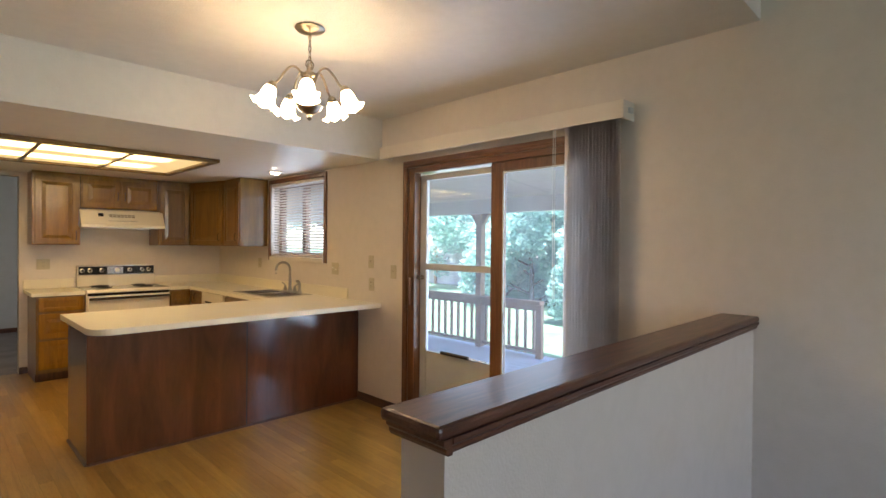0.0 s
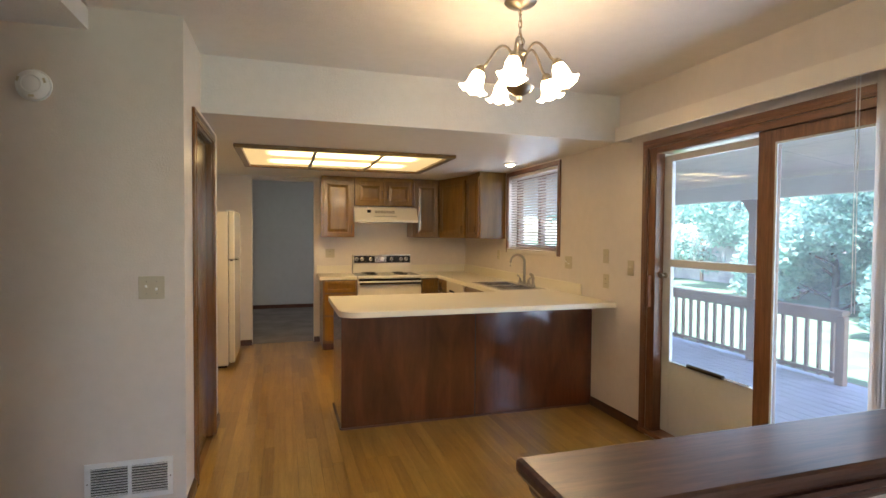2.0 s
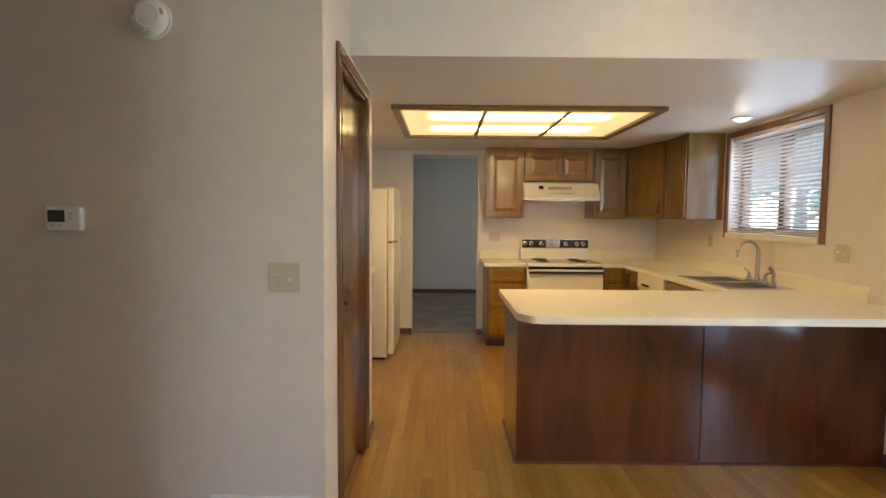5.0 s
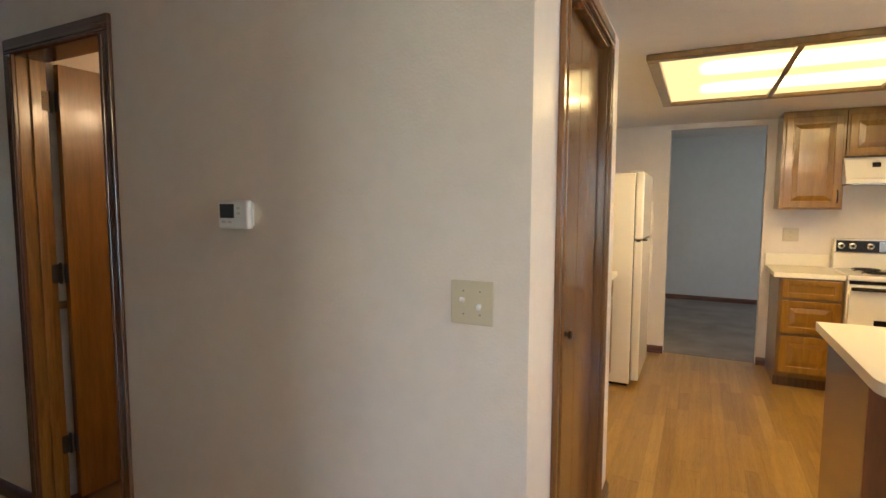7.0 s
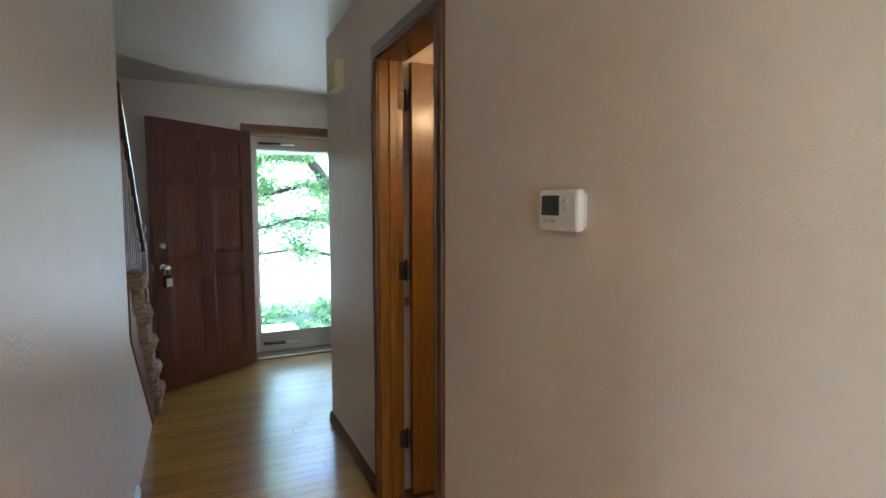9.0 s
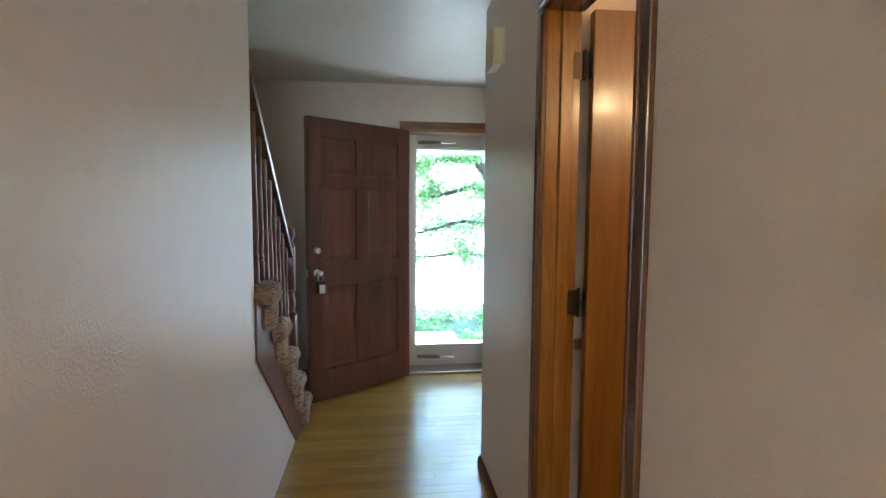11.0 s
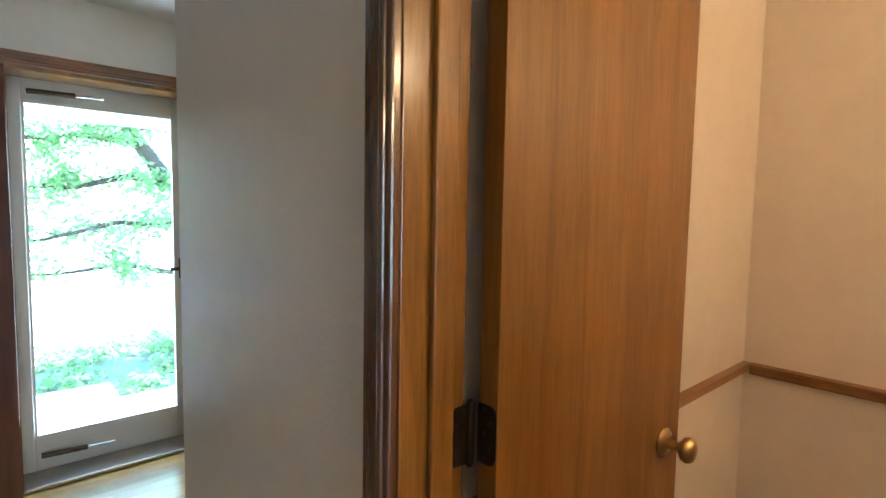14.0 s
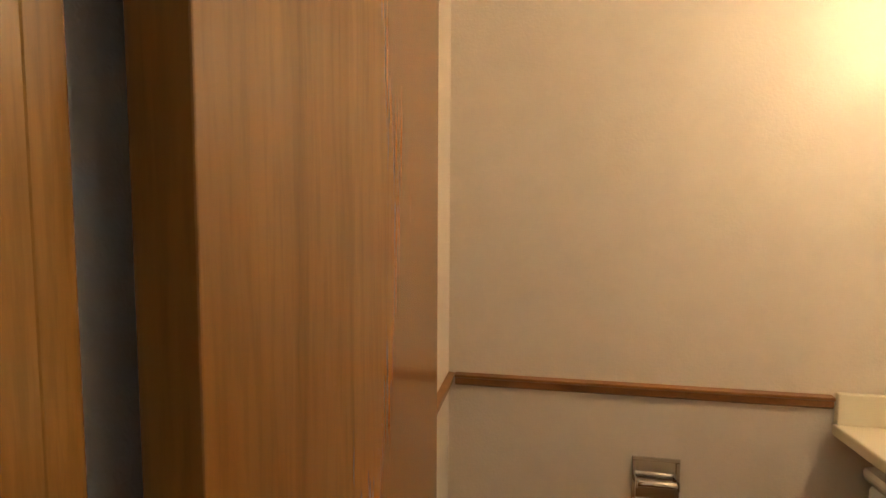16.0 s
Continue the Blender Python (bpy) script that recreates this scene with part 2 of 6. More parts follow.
MAHOG = wood("mahogany_door", (0.125, 0.042, 0.03), (0.25, 0.09, 0.062), (5, 5, 0.5), 0.3, 0.3, 0.2)
PANEL = wood("peninsula_panel", (0.10, 0.03, 0.012), (0.19, 0.06, 0.023), (2.6, 2.6, 0.45), 0.16, 1.0, 0.12)
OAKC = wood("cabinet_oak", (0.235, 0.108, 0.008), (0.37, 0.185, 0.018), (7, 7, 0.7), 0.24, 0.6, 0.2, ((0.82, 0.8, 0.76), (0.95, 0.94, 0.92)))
# darker copy of the oak: shade on bodies and right-hand cabinets put into colour
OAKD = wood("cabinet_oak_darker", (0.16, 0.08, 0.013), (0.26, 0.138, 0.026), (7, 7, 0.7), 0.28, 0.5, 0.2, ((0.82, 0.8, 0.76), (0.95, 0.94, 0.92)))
PATIO_WOOD = wood("patio_door_wood", (0.13, 0.05, 0.022), (0.3, 0.135, 0.06), (18, 18, 1.2), 0.35, 0.3)
PATIO_WOOD_Y = wood("patio_door_wood_along_y", (0.13, 0.05, 0.022), (0.3, 0.135, 0.06), (18, 1.2, 18), 0.35, 0.3)
PANTRY = wood("pantry_door_wood", (0.15, 0.065, 0.017), (0.3, 0.14, 0.04), (8, 8, 0.6), 0.22, 0.5, 0.25)
PLANK = wood("oak_floor_strip", (0.385, 0.212, 0.036), (0.53, 0.318, 0.07), (12, 0.7, 12), 0.28, 0.55, 0.3, ((0.6, 0.54, 0.46), (0.9, 0.88, 0.84)))
FLOORGAP = plain("floor_bed", (0.26, 0.13, 0.045), 0.7)
CREAM = plain("cream_laminate", (0.80, 0.73, 0.57), 0.4, vary=0.012)
ENAMEL = plain("cream_enamel", (0.82, 0.76, 0.63), 0.22, vary=0.02, coat=0.4)
WHITE = plain("white_plastic", (0.8, 0.79, 0.76), 0.4, vary=0.03)
ALMOND = plain("almond_plastic", (0.56, 0.49, 0.34), 0.4, vary=0.04)
ALUM = plain("white_aluminium", (0.6, 0.6, 0.58), 0.35, vary=0.05)
STEEL = plain("brushed_steel", (0.6, 0.6, 0.6), 0.25, 1.0, 0.06)
CHROME = plain("chrome", (0.75, 0.74, 0.72), 0.12, 1.0, 0.04)
SATIN = plain("satin_nickel", (0.42, 0.4, 0.37), 0.3, 1.0, 0.05)
NICKEL = plain("antique_nickel", (0.33, 0.29, 0.23), 0.3, 1.0, 0.12)
BRASS = plain("aged_brass", (0.42, 0.3, 0.14), 0.28, 1.0, 0.15)
BRONZE = plain("dark_bronze", (0.06, 0.045, 0.03), 0.35, 0.9, 0.2)
BLACK = plain("black_enamel", (0.012, 0.012, 0.014), 0.2, vary=0.1)
IRON = plain("black_coil", (0.02, 0.02, 0.02), 0.55, 0.3)
VANE = plain("grey_fabric_vane", (0.78, 0.72, 0.68), 0.75, vary=0.08, grain=160, relief=0.3)
VALANCE = plain("valance_vinyl", (0.78, 0.71, 0.61), 0.5, vary=0.03)
BLIND = plain("blind_slat", (0.62, 0.53, 0.44), 0.4, vary=0.04)
CARPET = looped("stair_carpet", (0.15, 0.11, 0.08), (0.52, 0.41, 0.31))
CARPET_BLUE = plain("grey_carpet", (0.27, 0.25, 0.24), 0.95, vary=0.2, grain=120, relief=1.0)
CARPET_DARK = plain("dark_carpet", (0.06, 0.06, 0.07), 0.95, vary=0.2, grain=120, relief=1.0)
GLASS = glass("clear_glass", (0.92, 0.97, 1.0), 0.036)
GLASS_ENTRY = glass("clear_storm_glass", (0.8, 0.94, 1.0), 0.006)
SCREEN = plain("grey_lcd", (0.045, 0.05, 0.045), 0.2)
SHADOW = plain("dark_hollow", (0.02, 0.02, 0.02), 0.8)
SHADE_GLOW = glowing("lit_frosted_glass", (1.0, 0.74, 0.40), 5.2)
CANDLE_GLOW = glowing("lit_lamp_bulb", (1.0, 0.76, 0.44), 30)
BULB_GLOW = glowing("lit_bulb", (1.0, 0.715, 0.375), 4.3)
PUCK_GLOW = glowing("lit_recessed_lamp", (1.0, 0.8, 0.5), 9)
GRASS = plain("lawn", (0.12, 0.21, 0.12), 0.9, vary=0.35, grain=40, relief=1.0)
DECKM = plain("painted_deck", (0.55, 0.52, 0.64), 0.6, vary=0.1)
DECKW = plain("stained_rail_wood", (0.34, 0.185, 0.12), 0.6, vary=0.15)
PORCH = plain("porch_ceiling_paint", (0.72, 0.62, 0.57), 0.6, vary=0.04)
FENCEM = plain("weathered_fence", (0.42, 0.38, 0.38), 0.85, vary=0.2)
BARK = plain("bark", (0.08, 0.06, 0.05), 0.9, vary=0.4, grain=25, relief=1.0)
LEAF_A = leafy("maple_leaves", (0.09, 0.18, 0.07), (0.19, 0.35, 0.14))
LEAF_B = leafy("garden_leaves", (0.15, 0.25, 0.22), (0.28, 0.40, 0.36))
CONCRETE = plain("concrete", (0.36, 0.35, 0.34), 0.85, vary=0.1, relief=0.6)


def diffuser_material():
    """Acrylic sheet with two fluorescent tubes behind it."""
    m, nt, b = shade("lit_acrylic_panel", 0.3)
    b.inputs["Base Color"].default_value = (0.8, 0.72, 0.5, 1)
    geo = nt.nodes.new("ShaderNodeNewGeometry")
    sep = nt.nodes.new("ShaderNodeSeparateXYZ")
    nt.links.new(geo.outputs["Position"], sep.inputs["Vector"])
    total = None
    for y in (5.52, 6.05):
        d = nt.nodes.new("ShaderNodeMath")
        d.operation = "SUBTRACT"
        nt.links.new(sep.outputs["Y"], d.inputs[0])
        d.inputs[1].default_value = y
        a = nt.nodes.new("ShaderNodeMath")
        a.operation = "ABSOLUTE"
        nt.links.new(d.outputs[0], a.inputs[0])
        r = nt.nodes.new("ShaderNodeMapRange")
        r.interpolation_type = "SMOOTHSTEP"
        for key, v in (("From Min", 0.19), ("From Max", 0.03), ("To Min", 0.0), ("To Max", 1.0)):
            r.inputs[key].default_value = v
        nt.links.new(a.outputs[0], r.inputs["Value"])
        if total is None:
            total = r.outputs["Result"]
        else:
            s = nt.nodes.new("ShaderNodeMath")
            s.operation = "MAXIMUM"
            nt.links.new(total, s.inputs[0])
            nt.links.new(r.outputs["Result"], s.inputs[1])
            total = s.outputs[0]
    ends = nt.nodes.new("ShaderNodeMath")
    ends.operation = "SUBTRACT"
    nt.links.new(sep.outputs["X"], ends.inputs[0])
    ends.inputs[1].default_value = 1.08
    ea = nt.nodes.new("ShaderNodeMath")
    ea.operation = "ABSOLUTE"
    nt.links.new(ends.outputs[0], ea.inputs[0])
    er = nt.nodes.new("ShaderNodeMapRange")
    er.interpolation_type = "SMOOTHSTEP"
    for key, v in (("From Min", 0.72), ("From Max", 0.55), ("To Min", 0.0), ("To Max", 1.0)):
        er.inputs[key].default_value = v
    nt.links.new(ea.outputs[0], er.inputs["Value"])
    both = nt.nodes.new("ShaderNodeMath")
    both.operation = "MULTIPLY"
    nt.links.new(total, both.inputs[0])
    nt.links.new(er.outputs["Result"], both.inputs[1])
    st = nt.nodes.new("ShaderNodeMapRange")
    st.inputs["To Min"].default_value, st.inputs["To Max"].default_value = 0.125, 2.3
    nt.links.new(both.outputs[0], st.inputs["Value"])
    nt.links.new(st.outputs["Result"], b.inputs["Emission Strength"])
    b.inputs["Emission Color"].default_value = (1.0, 0.72, 0.29, 1)
    return m


DIFFUSER = diffuser_material()

# ---- plan ----
XE, YA, XP, YK = 3.03, 3.51, 0.05, 7.60
ZC, ZE, ZS, YS = 2.52, 2.405, 2.168, 4.07
XF, XH, YST, XSE = -4.84, -3.216, 2.46, -0.36
TOP = 3.7
PEN_Y, CT = 4.40, 0.91
BX0, BX1, BZ = -2.240, -1.60, 2.055
BWX, BNY = -2.266, 4.895
DX0, DX1, DZ = 0.145, 0.912, 2.12
SL0, SL1, SLZ = 1.935, 3.715, 2.06
WN0, WN1, WNZ0, WNZ1 = 4.985, 6.11, 1.28, 2.105
PN0, PN1, PNZ = 3.805, 4.56, 2.07
FD0, FD1, FDZ = 3.19, 4.03, 2.05

# ---- structure ----
structure("floor_bed", block((-4.98, -3.2, -0.2, XE + 0.2, 7.75, -0.014)), FLOORGAP, "dark subfloor under the oak strips", "floor")
structure("floor_living", block((-4.98, -3.2, -0.013, XE, 1.16, 0.004)), CARPET_DARK, "dark carpet of the living room", "floor")
structure("floor_back_room", block((-2.2, YK + 0.06, -0.012, 3.3, 10.9, 0.002)), CARPET_BLUE, "grey carpet in the room past the doorway", "floor")
structure("floor_back_bed", block((-2.3, 7.75, -0.2, 3.5, 11.1, -0.014)), FLOORGAP, "subfloor of the back room", "floor")
structure("wall_east", block((XE, -3.2, 0, XE + 0.2, SL0, TOP), (XE, SL0, SLZ, XE + 0.2, SL1, TOP), (XE, SL0, -0.2, XE + 0.2, SL1, 0.02),
                             (XE, SL1, 0, XE + 0.2, WN0, TOP), (XE, WN0, 0, XE + 0.2, WN1, WNZ0), (XE, WN0, WNZ1, XE + 0.2, WN1, TOP),
                             (XE, WN1, 0, XE + 0.2, 7.75, TOP)), PAINT, "cream painted wall with the patio door")
structure("wall_hall", block((BX1, YA, 0, XP, YA + 0.12, TOP), (XH, YA, 0, BX0, YA + 0.12, TOP), (BX0, YA, BZ, BX1, YA + 0.12, TOP)), PAINT, "off-white hall wall with the thermostat")
structure("wall_pantry", block((XP - 0.12, YA + 0.12, 0, XP, PN0, TOP), (XP - 0.12, PN1, 0, XP, 4.84, TOP), (XP - 0.12, PN0, PNZ, XP, PN1, TOP)), PAINT, "white painted wall of the pantry")
structure("wall_pantry_side", block((-0.84, 4.74, 0, XP - 0.12, 4.84, TOP)), PAINT, "white painted wall between pantry and fridge")
structure("wall_pantry_back", block((-0.84, YA + 0.12, 0, -0.74, 4.74, TOP)), PAINT, "pantry back wall")
structure("wall_fridge", block((-0.84, 4.84, 0, -0.74, YK, TOP)), PAINT, "white kitchen wall behind the refrigerator")
structure("wall_kitchen", block((-2.3, YK, 0, DX0, YK + 0.12, TOP), (DX0, YK, DZ, DX1, YK + 0.12, TOP), (DX1, YK, 0, XE, YK + 0.12, TOP)), PAINT, "cream kitchen wall with the doorway")
structure("wall_back_north", block((-2.3, 10.9, 0, 3.5, 11.0, 2.6)), PAINT_BLUE, "blue-grey painted wall of the back room")
structure("wall_back_west", block((-2.3, YK + 0.12, 0, -2.2, 10.9, 2.6)), PAINT_BLUE, "blue-grey painted wall")
# unseen opening added to hold the back room's fill lamp
structure("wall_back_east", block((3.3, YK + 0.12, 0, 3.42, 8.7, 2.6), (3.3, 9.9, 0, 3.42, 10.9, 2.6), (3.3, 8.7, 0, 3.42, 9.9, 0.8), (3.3, 8.7, 2.0, 3.42, 9.9, 2.6)), PAINT_BLUE, "blue-grey painted wall with an added, unseen window opening")
structure("ceiling_back_room", block((-2.3, YK + 0.12, 2.44, 3.5, 11.0, 2.56)), CEIL, "white ceiling of the back room")
structure("wall_stair", block((-2.74, YST - 0.11, 0, XSE, YST, TOP)), PAINT, "off-white wall along the stairs")
structure("wall_stair_end", block((XSE - 0.11, 1.2, 0, XSE, YST - 0.11, TOP)), PAINT, "off-white end wall of the stairwell")
structure("wall_stair_back", block((-4.1, 1.09, 0, XSE, 1.2, TOP)), PAINT, "off-white far wall of the stairwell")
structure("wall_front", block((XF - 0.2, -3.2, 0, XF, FD0, TOP), (XF - 0.2, FD1, 0, XF, 6.0, TOP), (XF - 0.2, FD0, FDZ, XF, FD1, TOP), (XF - 0.2, FD0, -0.2, XF, FD1, 0.0)), PAINT, "cream entry wall with the front door")
structure("wall_entry_side", block((XH, YA + 0.12, 0, XH + 0.1, 6.0, TOP)), PAINT, "off-white wall of the entry")
structure("wall_entry_north", block((XF, 5.9, 0, XH, 6.0, TOP)), PAINT, "off-white wall closing the entry")
structure("wall_bath_west", block((BWX - 0.1, YA + 0.12, 0, BWX, BNY, TOP)), PAINT, "tan lit bathroom wall behind the door")
structure("wall_bath_north", block((BWX - 0.1, BNY, 0, -0.74, BNY + 0.1, TOP)), PAINT, "tan lit bathroom wall with the chair rail")
structure("ceiling_bath", block((BWX, YA + 0.12, ZE, -0.84, BNY, ZE + 0.1)), CEIL, "white bathroom ceiling")
structure("wall_south", block((XF, -3.3, 0, -0.6, -3.2, TOP), (1.8, -3.3, 0, XE, -3.2, TOP), (-0.6, -3.3, 0, 1.8, -3.2, 0.7), (-0.6, -3.3, 2.3, 1.8, -3.2, TOP)), PAINT, "living room wall with a wide window")
structure("ceiling_dining", block((XSE, 1.18, ZC, XE, YS, ZC + 0.1)), CEIL, "white textured dining ceiling")
structure("ceiling_hall", block((XF, 1.2, ZE, XSE, YA, ZE + 0.1), (XF, YA, ZE, XH, 5.9, ZE + 0.1)), CEIL, "white textured hall ceiling")
structure("wall_header", block((XSE, 1.18, ZC + 0.1, XE, 1.3, TOP)), PAINT, "painted header above the dining room opening", "wall")
structure("ceiling_living", block((XF, -3.2, TOP, XE, 1.3, TOP + 0.1)), CEIL, "high white living room ceiling")
# added out of view: stops sun leaking in and shades the front door
structure("roof", block((-6.5, -3.9, TOP + 0.101, XE + 0.3, 11.4, TOP + 0.25)), CONCRETE, "unseen flat roof slab that keeps sun out of the rooms", "roof")
structure("soffit_kitchen", block((-0.74, YS, ZS, XE, YK, ZC + 0.1)), CEIL, "dropped white kitchen soffit", "ceiling")

# half wall between living and dining room
structure("half_wall", block((0.905, 1.19, 0.004, XE, 1.315, 1.05)), PAINT, "low white painted dividing wall", "wall")


def half_wall_cap():
    cap = thing("half_wall_cap", "dark-stained wooden ledge along the low wall", "ledge", pose(0, 0, 0))
    bm = bmesh.new()
    box(bm, 0.865, 1.165, 1.075, XE - 0.002, 1.34, 1.102, bevel=0.009)
    part("board", bm, TRIM_X, cap, "glossy dark wooden board")
    ogee = [(0, 0), (0.012, 0), (0.016, 0.008), (0.016, 0.014), (0.024, 0.022), (0.024, 0.032), (0, 0.032)]
    for name, a, b in (("moulding", (0.905, 1.19, 1.042), (XE - 0.002, 1.19, 1.042)), ("moulding", (XE - 0.002, 1.315, 1.042), (0.905, 1.315, 1.042)),
                       ("moulding", (0.905, 1.336, 1.042), (0.905, 1.169, 1.042))):
        part(name, bar(ogee, a, b), TRIM_X, cap)


half_wall_cap()

BASEB = [(0, 0), (0.016, 0), (0.016, 0.045), (0.011, 0.058), (0.006, 0.066), (0, 0.07)]


def baseboard(name, a, b, mat, label="dark wooden baseboard"):
    structure(name, bar(BASEB, (*a, 0.001), (*b, 0.001)), mat, label, "baseboard")


# the moulding stands to the right of each way
baseboard("baseboard_hall_1", (BX1 + 0.05, YA), (XP + 0.014, YA), TRIM_X)
baseboard("baseboard_hall_2", (XH - 0.015, YA), (BX0 - 0.05, YA), TRIM_X)
baseboard("baseboard_entry", (XH, 5.9), (XH, YA - 0.015), TRIM_Y)
baseboard("baseboard_pantry_1", (XP, YA + 0.002), (XP, PN0 - 0.062), TRIM_Y)
baseboard("baseboard_pantry_2", (XP, PN1 + 0.062), (XP, 4.84), TRIM_Y)
baseboard("baseboard_east_1", (XE, PEN_Y - 0.003), (XE, SL1 + 0.06), TRIM_Y)
baseboard("baseboard_east_2", (XE, SL0 - 0.06), (XE, 1.317), TRIM_Y)
baseboard("baseboard_kitchen_1", (-0.7, YK), (DX0, YK), TRIM_X)
baseboard("baseboard_kitchen_2", (DX1, YK), (0.985, YK), TRIM_X)
baseboard("baseboard_back_room", (-2.2, 10.9), (3.3, 10.9), TRIM_X)
baseboard("baseboard_stair", (-0.36, YST), (-2.74, YST), TRIM_X)
baseboard("baseboard_stair_end", (XSE, 1.2), (XSE, YST), TRIM_Y)
baseboard("baseboard_front_1", (XF, 1.2), (XF, FD0 - 0.06), TRIM_Y)
baseboard("baseboard_front_2", (XF, FD1 + 0.06), (XF, 5.9), TRIM_Y)

# shallow casing profile: stepped and rounded
CAS_W, CAS_T = 0.06, 0.017


def casing(parent, lo, hi, z, place, mat, mat_h, w=CAS_W):
    """Three casing boards round an opening; place(u, out, z) gives the world point."""
    def board(u0, u1, z0, z1, upright):
        bm = bmesh.new()
        box(bm, u0, 0, z0, u1, CAS_T, z1, bevel=0.004)
        if upright:
            inner = u1 if abs(u1 - lo) < abs(u0 - hi) else u0
            s = -1 if inner == u1 else 1
            box(bm, inner + s * 0.012, 0, z0, inner + s * 0.024, CAS_T + 0.004, z1 - 0.012, bevel=0.003)
        else:
            box(bm, u0 + 0.02, 0, z0 + 0.012, u1 - 0.02, CAS_T + 0.004, z0 + 0.024, bevel=0.003)
        for v in bm.verts:
            v.co = place(*v.co)
        bmesh.ops.recalc_face_normals(bm, faces=bm.faces)
        return bm
    part("casing", board(lo - w, lo, 0.002, z, True), mat, parent)
    part("casing", board(hi, hi + w, 0.002, z, True), mat, parent)
    part("head_casing", board(lo - w, hi + w, z, z + w, False), mat_h, parent)


# ---- oak strip floor: base object, the strips are laid at the end ----
floor_main = setting("floor", "honey-coloured oak strip floor", "floor")


# ---- doors ----
def on_y(face, s=-1):
    """Points on a wall of constant y, standing out towards s."""
    return lambda u, out, z: Vector((u, face + s * out, z))


def on_x(face, s=1):
    return lambda u, out, z: Vector((face + s * out, u, z))


def knob(parent, m, mat, name="knob", label=""):
    prof = [(0, 0), (0.028, 0), (0.03, 0.003), (0.026, 0.007), (0.011, 0.011), (0.009, 0.03), (0.014, 0.036), (0.023, 0.042), (0.026, 0.051), (0.022, 0.06), (0.012, 0.065), (0, 0.066)]
    part(name, lathe(prof, 20, m=m), mat, parent, label, True)


def hinge(parent, x, y, z, edge_y, edge_x):
    """A butt hinge: the pin at x, y; one leaf on the jamb face (facing +x), one on the door's edge (facing -y)."""
    def leaf_plate():
        bm = prism([(u * (0.036 - r), v) for u, v, r in ((0, -0.044, 0), (1, -0.044, 0.012), (1, -0.04, 0.004), (1, -0.032, 0), (1, 0.032, 0), (1, 0.04, 0.004), (1, 0.044, 0.012), (0, 0.044, 0))], 0, 0.002)
        for u, v in ((0.012, -0.036), (0.026, -0.018), (0.012, 0.0), (0.026, 0.018), (0.012, 0.036)):
            lathe([(0.0042, 0.002), (0.0038, 0.0028), (0.002, 0.0032), (0, 0.0026)], 8, bm, Matrix.Translation((u, v, 0)))
        return bm
    h = part("hinge", lathe([(0, -0.05), (0.004, -0.049), (0.0062, -0.044), (0.0062, 0.044), (0.005, 0.049), (0, 0.052)], 12, m=pose(x, y, z)), BRONZE, parent, "dark bronze butt hinge", True)
    on_jamb = Matrix(((0, 0, 1, edge_x), (-1, 0, 0, y - 0.002), (0, 1, 0, z), (0, 0, 0, 1)))
    on_edge = Matrix(((1, 0, 0, x + 0.002), (0, 0, -1, edge_y), (0, 1, 0, z), (0, 0, 0, 1)))
    for m in (on_jamb, on_edge):
        bm = moved(leaf_plate(), m)
        bmesh.ops.recalc_face_normals(bm, faces=bm.faces)
        part("hinge_leaf", bm, BRONZE, h)


def bath_door():
    d = thing("bathroom_door", "open flush birch veneer door in a red-brown frame", "door", pose(BX0, YA + 0.12, 0))
    wl = Matrix.Translation((-BX0, -YA - 0.12, 0))
    pl = lambda u, out, z: wl @ on_y(YA)(u, out, z)
    casing(d, BX0 + 0.014, BX1 - 0.008, BZ - 0.01, pl, CASING_SHADED, CASING_SHADED_X, 0.062)
    j = 0.016
    part("jamb", moved(block((BX0, YA - 0.002, 0.001, BX0 + j, YA + 0.113, BZ), bevel=0.002), wl), CASING, d)
    part("jamb", moved(block((BX1 - j, YA - 0.002, 0.001, BX1, YA + 0.122, BZ), bevel=0.002), wl), CASING, d)
    part("head_jamb", moved(block((BX0 + j, YA - 0.002, BZ - j, BX1 - j, YA + 0.122, BZ), bevel=0.002), wl), CASING_X, d)
    part("door_stop", moved(block((BX0 + j, YA + 0.045, 0.001, BX0 + j + 0.011, YA + 0.085, BZ - j), bevel=0.003), wl), CASING, d)
    part("door_stop", moved(block((BX1 - j - 0.011, YA + 0.045, 0.001, BX1 - j, YA + 0.085, BZ - j), bevel=0.003), wl), CASING, d)
    part("strike_plate", moved(block((BX1 - j - 0.002, YA + 0.095, 0.9, BX1 - j, YA + 0.125, 0.96)), wl), BRASS, d)
    swing = Matrix.Translation((-2.183, 3.65, 0)) @ pose(0, 0, 0, 0, 0, -1.2) @ Matrix.Translation((2.183, -3.65, 0))
    leaf = part("leaf", moved(block((-2.221, 3.65, 0.012, -2.183, 4.215, BZ - j - 0.005), bevel=0.0015), wl @ swing), BIRCH, d, "flush birch veneer leaf")
    for z in (0.28, 1.092, 1.87):
        v = wl @ Vector((-2.221, 3.634, z))
        hinge(d, *v, (wl @ Vector((0, 3.6495, 0))).y, (wl @ Vector((BX0 + j + 0.0005, 0, 0))).x)
    knob(leaf, wl @ swing @ pose(-2.183, 4.15, 0.945, 0, 90, 0), BRASS, "knob", "aged brass knob")
    knob(leaf, wl @ swing @ pose(-2.221, 4.15, 0.945, 0, -90, 0) @ Matrix.Diagonal((0.9, 0.9, 0.6, 1)), BRASS, "knob", "aged brass knob")


bath_door()


